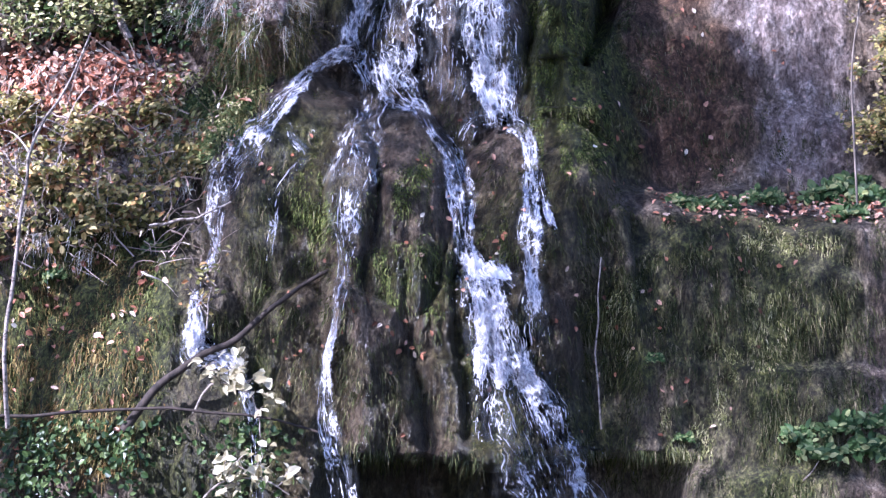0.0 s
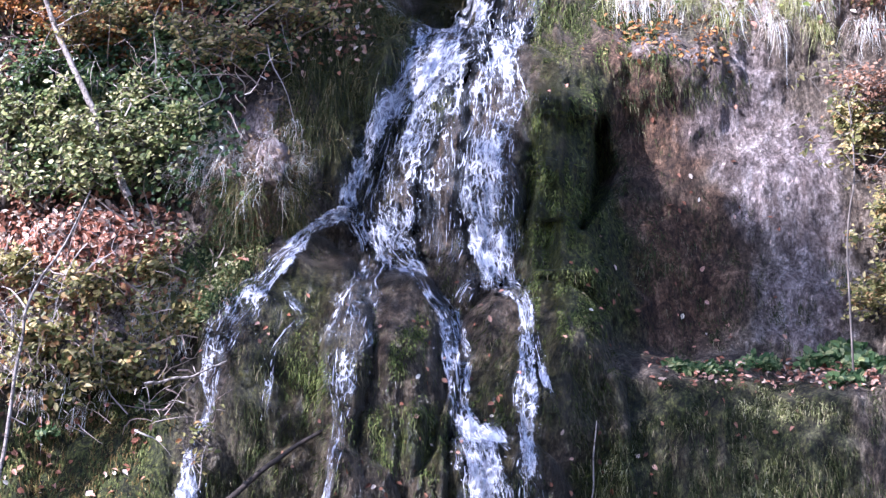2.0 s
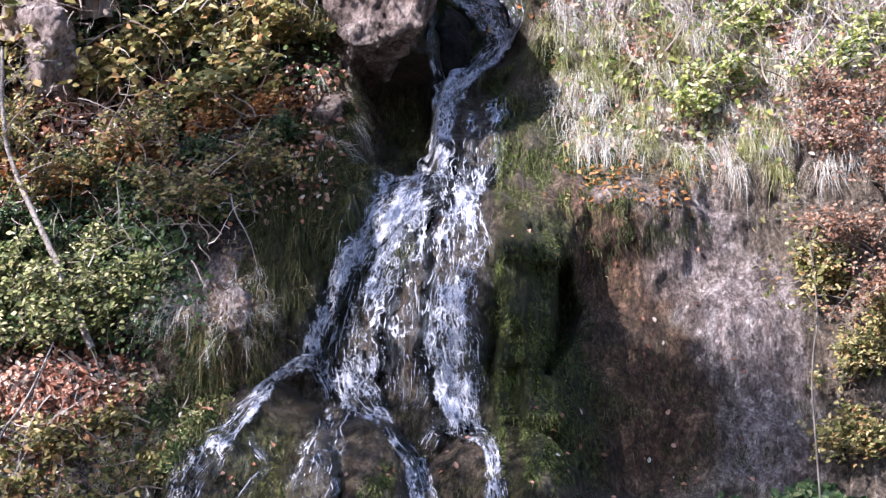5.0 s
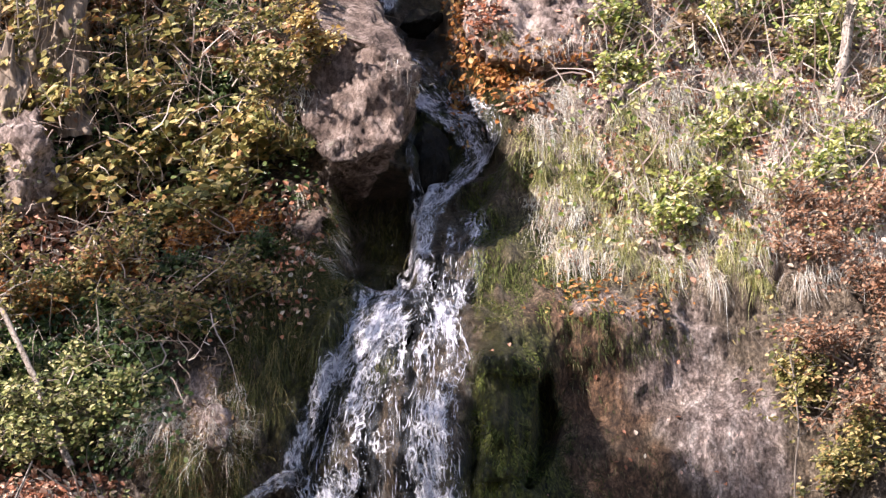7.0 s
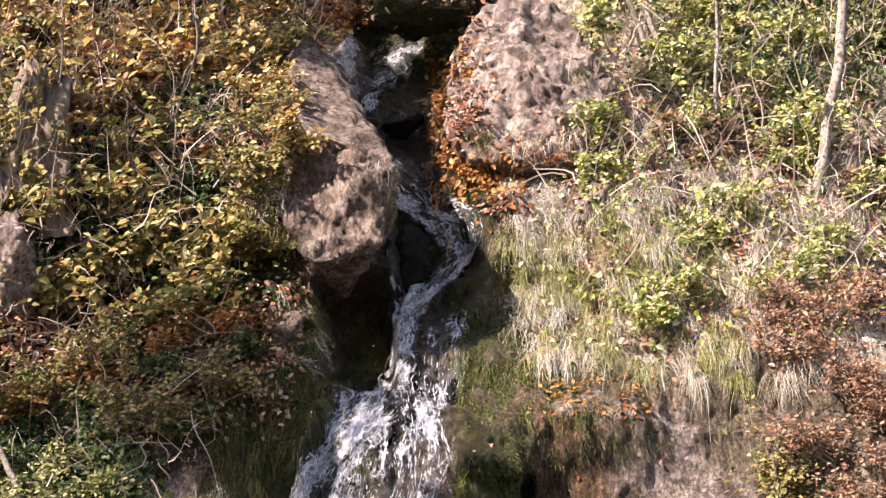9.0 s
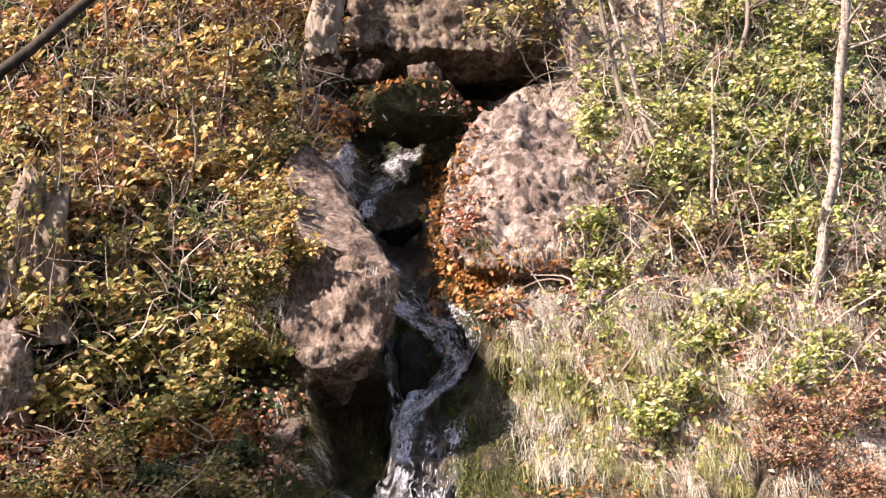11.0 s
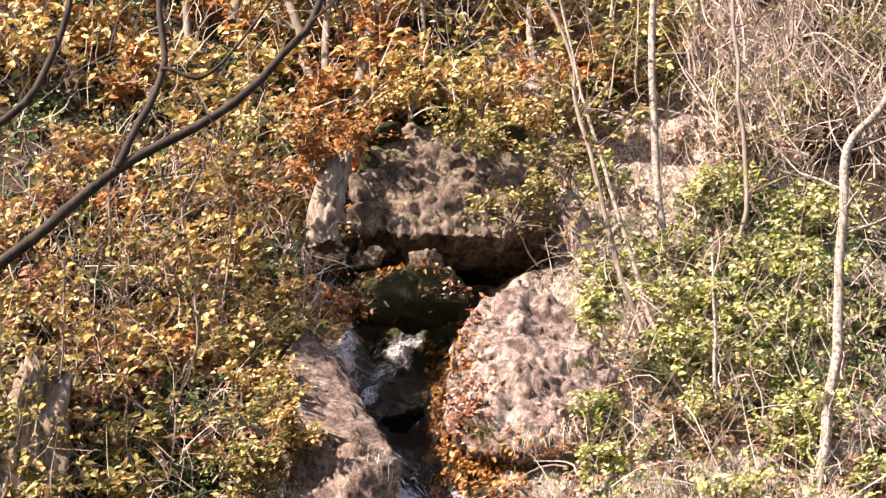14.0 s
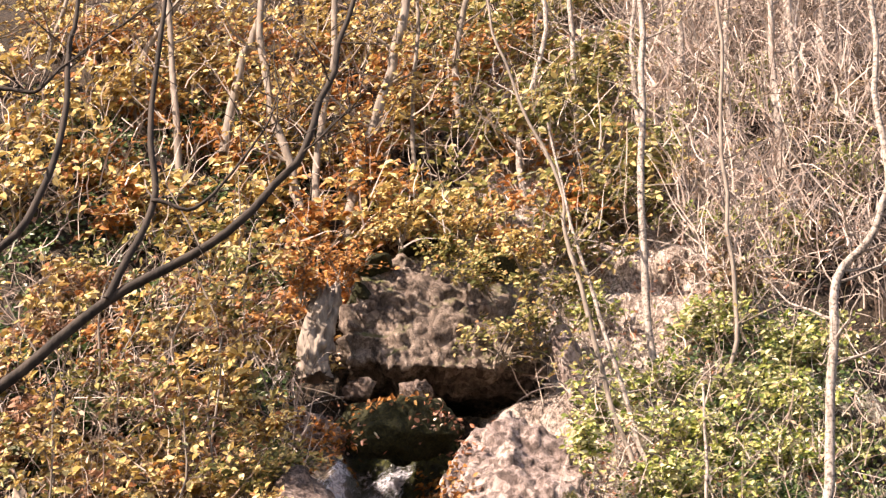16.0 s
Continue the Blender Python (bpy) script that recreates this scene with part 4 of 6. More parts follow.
stream("lower_veil", "bright strand inside the thin veil", [(0.18, 1.5), (0.22, 1.3), (0.30, 1.12), (0.36, 0.98), (0.42, 0.8)], [0.06, 0.1, 0.14, 0.16, 0.14], [0.55, 0.66, 0.78, 0.74, 0.5], 19, 0.09)
stream("side_trickle", "thin bright strand beside the wide veil", [(-0.06, 1.62), (-0.08, 1.4), (-0.09, 1.1), (-0.08, 0.82)], [0.08, 0.09, 0.07, 0.08], [0.7, 0.6, 0.55, 0.6], 20, 0.08)
from mathutils.bvhtree import BVHTree


# ---------------- plants ----------------
def stems_mesh(name, lines, r0, r1, sides, base):
    v, f = join_arrays([tube(l, a, b, sides) for l, a, b in zip(lines, np.broadcast_to(r0, len(lines)), np.broadcast_to(r1, len(lines)))])
    return quads(name, v - base, f)


def leafy_twigs(starts, ways, lengths, droop, per, leaf, face_out=0.6, jitter=0.024):
    """Fine twigs that hang over, and the places, normals and axes of the leaves along them."""
    n = len(starts)
    steps = np.linspace(0, 1, 6)
    L = lengths[:, None, None]
    pts = starts[:, None] + ways[:, None] * L * steps[None, :, None]
    pts = pts + np.array([0, 0, -1.0]) * (droop * lengths)[:, None, None] * (steps ** 2)[None, :, None]
    s = rng.uniform(0.12, 1.0, (n, per))
    at = starts[:, None] + ways[:, None] * L * s[..., None] + np.array([0, 0, -1.0]) * (droop * lengths)[:, None, None] * (s ** 2)[..., None]
    at = at + rng.normal(0, jitter, at.shape)
    hand = np.where(rng.random((n, per, 1)) < 0.5, -1, 1)
    side = np.cross(ways, [0, 0, 1.0])[:, None]
    axis = ways[:, None] * 0.6 + side * hand + rng.normal(0, 0.35, at.shape) + [0, 0, -0.25]
    nrm = np.array([0, 0, 0.65]) + np.array([-0.35, -face_out, 0]) + rng.normal(0, 0.42, at.shape)
    size = leaf * rng.uniform(0.65, 1.2, n * per)
    return pts, at.reshape(-1, 3), nrm.reshape(-1, 3), axis.reshape(-1, 3), size


def shrub(name, label, x, z, size, mat, seed, base=None, stems=9, twigs=6, per=16, leaf=0.06, out=0.5, up=0.9, droop=0.35, wood=None, spread=0.6, group="shrubs", slim=0.58, flat=False):
    """A bush: several arching stems, side twigs and single leaves."""
    global rng
    rng = np.random.default_rng(seed)
    base = on_face(x, z, -0.03)[0] if base is None else np.array(base, float)
    nrm = outward(np.array([x]), np.array([z]))[0]
    ob = root(name, tuple(base), label, "shrub", group)
    ways = unit(nrm * out + np.array([0, 0, up]) + rng.normal(0, spread, (stems, 3)) * [1, 0.6, 0.5])
    ways[:, 1] -= np.clip(ways[:, 1] - 0.15, 0, 9)
    ln = size * rng.uniform(0.55, 1.05, stems)
    starts = base + rng.normal(0, 0.04, (stems, 3))
    s = np.linspace(0, 1, 7)
    main = starts[:, None] + ways[:, None] * ln[:, None, None] * s[None, :, None] - np.array([0, 0, 1.0]) * (droop * ln)[:, None, None] * (s ** 2)[None, :, None]
    main = main + 0.03 * size * rng.normal(0, 1, main.shape) * s[None, :, None]
    lines = list(main)
    r0 = list(0.006 + 0.008 * ln)
    r1 = [0.0025] * stems
    k = rng.integers(2, 7, (stems, twigs))
    ts = main[np.arange(stems)[:, None], k].reshape(-1, 3)
    tw = unit(ways[:, None] * 0.5 + rng.normal(0, 0.7, (stems, twigs, 3)) * [1, 0.6, 0.35 if flat else 0.7] + [0, -0.25, 0.1]).reshape(-1, 3)
    tl = (ln[:, None] * rng.uniform(0.25, 0.55, (stems, twigs))).ravel()
    pts, at, nn, ax, sz = leafy_twigs(ts, tw, tl, droop * 0.8, per, leaf)
    lines += list(pts)
    r0 += [0.004] * len(pts)
    r1 += [0.0015] * len(pts)
    part("branchwork", stems_mesh("branchwork", lines, r0, r1, 4, base), wood or GREY_BARK, ob, "thin brown stems and twigs")["kind"] = "stuff"
    if per:
        v, f = leaf_arrays(at, nn, sz, slim, ax)
        tagged(part("leafage", quads("leafage", v - base, f, False), mat, ob), kind="stuff")
    return ob


def scatter(name, label, mat, box, count, leaf, seed, density=None, lift=(0.0, 0.04), loose=0.5, slim=0.62, category="leaves"):
    """Loose or creeping leaves lying on the face inside a box of x and height."""
    global rng
    rng = np.random.default_rng(seed)
    x = rng.uniform(box[0], box[1], count * 3)
    z = rng.uniform(box[2], box[3], count * 3)
    d = 0.5 + 0.9 * fbm(x * 1.9, z * 1.9, seed * 1.7, 3, seed)
    edge = np.minimum(np.minimum(x - box[0], box[1] - x) / (0.22 * (box[1] - box[0])), np.minimum(z - box[2], box[3] - z) / (0.22 * (box[3] - box[2])))
    d = d * np.clip(edge, 0, 1)
    if density is not None:
        d = d * density(x, z)
    keep = np.nonzero(rng.random(len(x)) < d)[0][:count]
    x, z = x[keep], z[keep]
    n = outward(x, z)
    p = np.stack([x, face(x, z), z], -1) + n * rng.uniform(lift[0], lift[1], len(x))[:, None]
    v, f = leaf_arrays(p, n + [0, -0.25, 0.35] + rng.normal(0, loose, p.shape), leaf * rng.uniform(0.6, 1.25, len(x)), slim)
    return tagged(part(name, quads(name, v, f, False), mat), label, category, kind="stuff")


def grass(name, label, mat, box, count, length, seed, droop=1.1, width=0.0028, density=None, rise=0.5, clump=2.6, category="grass"):
    """Blades that grow from the face and hang over."""
    global rng
    rng = np.random.default_rng(seed)
    tufts = max(6, count // (14 if category == "moss" else 45))
    tx, tz = rng.uniform(box[0], box[1], tufts * 3), rng.uniform(box[2], box[3], tufts * 3)
    d = np.clip(0.55 + 0.9 * fbm(tx * clump, tz * clump, seed, 3, seed), 0, 1)
    if density is not None:
        d = d * density(tx, tz)
    keep = np.nonzero(rng.random(len(tx)) < d)[0][:tufts]
    pick = rng.choice(keep, count)
    x, z = tx[pick] + rng.normal(0, 0.035, count), tz[pick] + rng.normal(0, 0.035, count)
    n = outward(x, z)
    p = np.stack([x, face(x, z), z], -1) - 0.01 * n
    lean = rng.normal(0, 0.35, (tufts * 3, 3))[pick]
    way = n * 0.75 + np.array([0, -0.1, rise]) + lean * [1, 0.4, 0.3] + rng.normal(0, 0.28, p.shape)
    v, f = blade_arrays(p, way, length * rng.uniform(0.45, 1.15, count), width * rng.uniform(0.7, 1.5, count), droop * rng.uniform(0.6, 1.3, count))
    return tagged(part(name, quads(name, v, f), mat), label, category, kind="stuff")


def thicket(name, label, box, count, length, seed, mat=None, up=0.8, width=0.0035, out=0.35, curl=0.16):
    """A tangle of bare twigs."""
    global rng
    rng = np.random.default_rng(seed)
    x, z = rng.uniform(box[0], box[1], count), rng.uniform(box[2], box[3], count)
    p = np.stack([x, face(x, z) - rng.uniform(0, out, count), z], -1)
    way = np.array([0, -0.2, up]) + rng.normal(0, 0.75, p.shape)
    v, f = blade_arrays(p, way, length * rng.uniform(0.3, 1.2, count), width * rng.uniform(0.6, 2.2, count), rng.uniform(-0.1, 0.6, count), 6, curl)
    return tagged(part(name, quads(name, v, f), mat or TWIG), label, "twigs", kind="stuff")


def tree(name, label, points, r0, r1, wood, seed, boughs=7, bough=0.9, leaf=None, mat=None, per=14, group="slender trees", first=0.35, wobble=0.03, twigs=5, up=0.6):
    """A slender tree: a tapered trunk, boughs, twigs and, where it has them, single leaves."""
    global rng
    rng = np.random.default_rng(seed)
    line = bend(points, 6, wobble)
    base = line[0].copy()
    ob = root(name, tuple(base), label, "tree", group)
    v, f = tube(line, r0, r1, 9)
    part("trunk", quads("trunk", v - base, f), wood, ob)
    lines, ra = [], []
    for _ in range(boughs):
        k = int(rng.uniform(first, 0.97) * (len(line) - 1))
        a = rng.uniform(0, 2 * np.pi)
        way = unit(np.array([np.cos(a), 0.6 * np.sin(a) - 0.15, rng.uniform(0.2, 1.1) * up]))
        L = bough * rng.uniform(0.4, 1.1)
        s = np.linspace(0, 1, 7)[:, None]
        pts = line[k] + way * L * s + np.array([0, 0, 0.25 * L]) * s ** 2 + 0.05 * L * rng.normal(0, 1, (7, 3)) * s
        lines.append(pts)
        ra.append(max(0.004, 0.4 * (r0 + (r1 - r0) * k / len(line))))
    for pts, r in zip(list(lines), ra):
        v, f = tube(pts, r, r * 0.3, 5)
        part("bough", quads("bough", v - base, f), wood, ob)
    if lines and twigs:
        m = np.array(lines)
        k = rng.integers(1, 7, (len(lines), twigs))
        ts = m[np.arange(len(lines))[:, None], k].reshape(-1, 3)
        tw = unit(rng.normal(0, 0.8, (len(ts), 3)) + [0, -0.15, 0.35])
        tl = bough * rng.uniform(0.2, 0.55, len(ts))
        pts, at, nn, ax, sz = leafy_twigs(ts, tw, tl, 0.2, max(per, 1), leaf or 0.05)
        part("twigwork", stems_mesh("twigwork", list(pts), 0.0045, 0.0015, 4, base), wood, ob, "fine bare twigs")["kind"] = "stuff"
        if mat:
            v, f = leaf_arrays(at, nn, sz, 0.58, ax)
            tagged(part("crown", quads("crown", v - base, f, False), mat, ob, "loose crown of single leaves"), kind="stuff")
    return ob


def stump(name, label, foot, top, radius, seed, mat):
    """A splintered broken trunk with ribs of grain."""
    global rng
    rng = np.random.default_rng(seed)
    foot, top = np.array(foot), np.array(top)
    h, w = 28, 40
    ang = np.arange(w) * 2 * np.pi / w
    rows = []
    for i in range(h):
        s = i / (h - 1)
        rr = radius * (1.25 - 0.45 * s) * (1 + 0.5 * vnoise(np.cos(ang) * 2.2, np.sin(ang) * 2.2, s * 3.0, seed) + 0.3 * vnoise(np.cos(ang) * 6, np.sin(ang) * 6, s * 1.1, seed + 1))
        c = foot + (top - foot) * s
        torn = s * s * (0.2 * vnoise(np.cos(ang) * 1.3, np.sin(ang) * 1.3, 0, seed + 2) + 0.14 * vnoise(np.cos(ang) * 6, np.sin(ang) * 6, 0, seed + 3))
        rows.append(np.stack([c[0] + rr * np.cos(ang) + 0.08 * np.sin(3 * s + seed), c[1] + 0.8 * rr * np.sin(ang), c[2] + torn], -1))
    rows.append(np.repeat((foot + (top - foot) * 0.88)[None], w, 0))
    v = np.array(rows).reshape(-1, 3) - foot
    i, j = np.meshgrid(np.arange(h), np.arange(w), indexing="ij")
    k = (j + 1) % w
    f = np.stack([i * w + j, i * w + k, (i + 1) * w + k, (i + 1) * w + j], -1).reshape(-1, 4)
    ob = part(name, quads(name, v, f), mat)
    ob.location = foot
    return tagged(ob, label, "stump")


# ---- trees beyond the camera's left that shade the foot of the falls ----
def shade_tree(name, label, foot, lobes, r0, seed, mat, leaf=0.11):
    global rng
    rng = np.random.default_rng(seed)
    foot = np.array(foot, float)
    ob = root(name, tuple(foot), label, "tree")
    mid = np.array(lobes[0][:3])
    line = bend([foot, foot * 0.6 + mid * 0.4 + [0.15, 0, 0.4], mid], 6, 0.06)
    v, f = tube(line, r0, r0 * 0.35, 10)
    part("trunk", quads("trunk", v - foot, f), GREY_BARK, ob)
    places = []
    for cx, cy, cz, rad, count in lobes:
        c = np.array([cx, cy, cz])
        v, f = tube(bend([line[-7], 0.5 * (line[-7] + c) + [0, 0, 0.3], c], 5, 0.05), r0 * 0.4, 0.01, 6)
        part("bough", quads("bough", v - foot, f), GREY_BARK, ob)
        hubs = c + unit(rng.normal(size=(max(6, count // 40), 3))) * rad * rng.uniform(0.1, 1, (max(6, count // 40), 1)) ** 0.5
        places.append(hubs[rng.integers(0, len(hubs), count)] + rng.normal(0, 0.20, (count, 3)))
    at = np.concatenate(places)
    v, f = leaf_arrays(at, rng.normal(size=at.shape) + [0, 0, 0.6], leaf * rng.uniform(0.7, 1.2, len(at)), 0.65)
    tagged(part("crown", quads("crown", v - foot, f, False), mat, ob, "ragged yellow-green crown"), kind="stuff")
    return ob


shade_tree("shade_tree", "leafy tree standing beside the stream bank", (-6.0, 9.4, 0.0), [(-4.7, 9.9, 7.6, 1.4, 1300), (-6.4, 9.9, 7.6, 1.3, 500), (-3.6, 9.9, 7.0, 0.8, 380), (-5.2, 9.9, 10.0, 0.5, 600), (-5.9, 9.9, 9.95, 0.5, 900), (-7.3, 9.9, 9.5, 0.6, 480), (-5.6, 9.9, 10.5, 0.35, 600), (-5.0, 9.9, 10.4, 0.35, 300), (-4.6, 9.9, 9.2, 0.5, 300)], 0.16, 301, YELLOW_GREEN)
shade_tree("shade_tree", "tall leafy tree standing back from the bank", (-9.2, 9.6, 0.0), [(-9.1, 9.9, 12.9, 0.75, 1700), (-10.0, 9.9, 12.9, 0.7, 350), (-9.6, 9.9, 13.6, 0.5, 300), (-9.3, 9.9, 12.2, 0.45, 700), (-8.6, 9.9, 11.6, 0.42, 800)], 0.18, 302, YELLOW_GREEN)

# unseen tree added left of the view; its crown lobes shade the gully
shade_tree("shade_tree", "leafy tree added out of view to shade the gully", (-5.6, 15.2, 4.6), [(-5.1, 14.75, 14.05, 0.42, 1000), (-5.1, 14.5, 13.4, 0.36, 600), (-5.2, 13.9, 12.6, 0.30, 380)], 0.12, 303, YELLOW_GREEN)

# near tree whose dark boughs reach into the view
near = root("overhanging_tree", (-3.3, 7.1, 0.0), "bare dark-barked tree with boughs reaching over", "tree")
nb = np.array((-3.3, 7.1, 0.0))
trunk_line = [(-3.3, 7.1, -0.1), (-3.2, 7.1, 2.0), (-3.05, 7.15, 4.2), (-2.95, 7.2, 7.0), (-2.9, 7.2, 9.5)]
rng = np.random.default_rng(9)
for nm, pts, ra, rb in (
        ("trunk", trunk_line, 0.13, 0.06),
        ("bough", [(-3.05, 7.15, 4.2), (-2.2, 7.2, 4.45), (-1.52, 7.2, 4.86), (-1.14, 7.2, 5.23), (-0.69, 7.2, 5.52), (-0.42, 7.2, 5.83), (-0.29, 7.2, 6.2), (-0.19, 7.2, 6.61), (-0.1, 7.2, 7.1)], 0.029, 0.008),
        ("bough", [(-1.14, 7.2, 5.23), (-0.98, 7.2, 5.63), (-1.01, 7.2, 6.08), (-0.97, 7.2, 6.63), (-1.0, 7.2, 7.2)], 0.017, 0.007),
        ("bough", [(-3.0, 7.2, 5.0), (-2.2, 7.2, 5.1), (-1.57, 7.2, 5.46), (-1.39, 7.2, 5.84), (-1.35, 7.2, 6.3), (-1.34, 7.2, 6.63), (-1.3, 7.2, 7.2)], 0.022, 0.007),
        ("bough", [(-2.95, 7.2, 6.2), (-2.2, 7.2, 6.22), (-1.62, 7.2, 6.20), (-1.46, 7.2, 6.19), (-1.33, 7.2, 6.35), (-1.05, 7.2, 6.6)], 0.014, 0.003),
        ("bough", [(-0.98, 7.2, 5.66), (-0.78, 7.2, 5.65), (-0.54, 7.2, 5.99), (-0.46, 7.2, 6.23)], 0.010, 0.002),
        ("bough", [(-0.42, 7.2, 5.83), (-0.3, 7.15, 5.95), (-0.12, 7.1, 6.1)], 0.005, 0.002)):
    way_along = bend(pts, 6, 0.012)
    v, f = tube(way_along, ra, rb, 8)
    limb = part(nm, quads(nm, v - nb, f), DARK_BARK, near)
    if nm == "bough":
        ends = [way_along[int(rng.uniform(0.45, 0.98) * (len(way_along) - 1))] for _ in range(7)]
        twigs = [bend([e, e + rng.normal(0, 0.10, 3) * [1, 0.6, 1] + [0, 0, 0.05], e + rng.normal(0, 0.20, 3) * [1, 0.6, 1] + [0, 0, 0.12]], 4, 0.012) for e in ends]
        part("twigwork", stems_mesh("twigwork", twigs, 0.0035, 0.0012, 5, nb), DARK_BARK, limb, "thin bare twigs")["kind"] = "stuff"

# ---- leafy banks left of the falls ----
left_of = lambda x, z: 1 - smooth(-0.15, 0.1, x - np.interp(z, (0.0, 1.9, 2.4, 3.4, 5.0, 6.0, 7.2, 8.7, 12, 20), (-2.3, -2.25, -2.05, -1.45, -0.75, -0.85, -1.15, -1.3, -0.6, -0.6)))
right_of = lambda x, z: smooth(-0.1, 0.15, x - np.interp(z, (0.0, 2.4, 4.85, 5.3, 6.4, 7.4, 9.2, 10, 12, 20), (2.2, 2.4, 2.1, 0.75, 0.68, 0.6, 1.5, 1.7, 1.2, 0.3)))
scatter("fallen_leaves", "red and orange fallen leaves on the sunny bank", LITTER, (-3.8, -1.6, 2.4, 3.7), 3800, 0.056, 401, left_of, (0.0, 0.06), 0.6)
scatter("fallen_leaves", "brown fallen leaves caught on the shady bank", LITTER, (-3.8, -0.8, 4.5, 6.1), 3600, 0.06, 402, left_of, (0.0, 0.06), 0.6)
scatter("fallen_leaves", "scattered fallen leaves on mossy rock", LITTER, (-3.7, -1.9, 0.3, 2.6), 220, 0.055, 403, left_of, (0.0, 0.03), 0.5)
scatter("fallen_leaves", "red-brown fallen leaves lying along the rock ledge", LITTER, (1.0, 2.8, 2.26, 2.5), 420, 0.045, 404, None, (0.0, 0.05), 0.5)
scatter("fallen_leaves", "single fallen leaves stuck to wet rock", LITTER, (0.3, 2.4, 0.5, 5.0), 130, 0.045, 405, None, (0.0, 0.02), 0.4)
scatter("fallen_leaves", "single fallen leaves stuck to wet tufa", LITTER, (-1.9, 0.3, 0.8, 3.3), 110, 0.045, 406, None, (0.0, 0.02), 0.4)
scatter("fallen_leaves", "orange fallen leaves along the gully", ORANGE, (0.1, 0.95, 6.5, 9.4), 2400, 0.065, 407, None, (0.0, 0.06), 0.6)
scatter("fallen_leaves", "orange fallen leaves in the hollow's mouth", LITTER, (-0.9, 1.2, 9.55, 10.3), 500, 0.06, 408, None, (0.0, 0.05), 0.6)
scatter("fallen_leaves", "brown fallen leaves on the wooded slope", LITTER, (-5.5, 7.5, 9.6, 19.5), 4500, 0.075, 409, None, (0.0, 0.06), 0.6)
scatter("fallen_leaves", "brown leaves on the upper rim of the rock", ORANGE, (0.6, 2.0, 4.7, 5.2), 170, 0.045, 410, None, (0.0, 0.06), 0.6)
scatter("creeping_ivy", "dark green ivy creeping over the bank", IVY, (-3.8, -1.7, 3.5, 5.0), 4200, 0.05, 411, left_of, (0.0, 0.18), 0.5, 0.8, "ivy")
scatter("creeping_ivy", "green creepers on the bank below the shrubs", IVY, (-3.9, -0.9, 5.6, 9.0), 4800, 0.052, 412, left_of, (0.0, 0.22), 0.5, 0.8, "ivy")
scatter("creeping_ivy", "glossy ivy hanging over the sunny rocks", IVY, (2.6, 4.7, 7.4, 11.6), 4500, 0.055, 413, right_of, (0.0, 0.3), 0.5, 0.8, "ivy")
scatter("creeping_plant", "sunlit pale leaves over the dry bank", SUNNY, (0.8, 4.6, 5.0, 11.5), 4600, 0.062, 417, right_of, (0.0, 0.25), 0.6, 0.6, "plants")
scatter("fallen_leaves", "dry pale leaves on the sunny bank", LITTER, (0.7, 4.5, 5.0, 9.5), 5200, 0.055, 418, right_of, (0.0, 0.05), 0.6)
scatter("withered_leaves", "withered leaves and stalks over white rock", BROWN, (-2.3, -1.3, 3.5, 4.4), 420, 0.045, 419, None, (0.0, 0.12), 0.7, 0.4)
scatter("creeping_ivy", "dark leaves in the shade under the yellow shrubs", IVY, (-5.0, -0.7, 8.8, 17.0), 9000, 0.07, 420, left_of, (0.0, 0.25), 0.5, 0.8, "ivy")
scatter("creeping_plant", "low green plants in the wet bank", GREEN, (-2.6, -1.5, 2.5, 3.5), 1500, 0.042, 414, left_of, (0.0, 0.08), 0.5, 0.4, "plants")
scatter("creeping_plant", "pale yellow-green leaves over the lower bank", YELLOW_GREEN, (-3.8, -1.9, 2.0, 3.0), 800, 0.058, 415, left_of, (0.02, 0.22), 0.6, 0.6, "plants")
scatter("creeping_plant", "low plants at the foot of the bank", IVY, (-3.6, -1.2, 0.2, 0.95), 1600, 0.05, 416, None, (0.02, 0.2), 0.6, 0.7, "plants")

grass("hanging_grass", "long yellow-green grass hanging beside the falls", GRASS, (-1.6, -0.6, 3.6, 5.6), 4200, 0.17, 421, 1.3, 0.0032, left_of, 0.35)
grass("hanging_grass", "green grass and moss hanging beside the chute, darkened for shade", GRASS, (-1.5, -0.68, 3.9, 5.7), 6000, 0.16, 434, 1.4, 0.0032, left_of, 0.2, 7.0)
grass("hanging_grass", "dry brown grass hanging under the block", HAY, (-1.35, -0.7, 4.6, 6.0), 300, 0.18, 422, 1.4, 0.003, left_of, 0.3)
grass("hanging_grass", "yellow grass along the edge of the bank", GRASS, (-1.95, -1.2, 2.9, 3.7), 1800, 0.26, 423, 0.9, 0.003, left_of, 0.6)
grass("dry_grass", "dry straw-coloured grass on the lower bank", HAY, (-3.7, -2.0, 2.0, 3.0), 1100, 0.26, 424, 1.0, 0.0028, left_of, 0.5)
grass("dry_grass", "bleached straw on the pale rock", HAY, (-2.3, -1.4, 3.6, 4.3), 1100, 0.22, 425, 0.9, 0.0026, left_of, 0.6)
grass("dry_grass", "dry straw-coloured grass hanging from the sunny bank", HAY, (0.6, 3.9, 5.05, 7.4), 11000, 0.28, 426, 1.3, 0.0030, right_of, 0.4)
grass("green_grass", "fresh green grass tufts lightened for the sunny bank", SUN_GRASS, (0.5, 2.6, 5.05, 6.9), 4200, 0.30, 427, 1.2, 0.0032, right_of, 0.45)
grass("dry_grass", "dry grass between the upper shrubs", HAY, (1.4, 4.6, 6.8, 10.5), 6000, 0.34, 428, 0.9, 0.0030, right_of, 0.6)
grass("hanging_moss", "dark moss hanging from wet tufa", MOSS_HAIR, (-3.0, 2.6, 0.6, 3.3), 34000, 0.042, 429, 1.4, 0.0036, None, 0.0, 2.2, "moss")
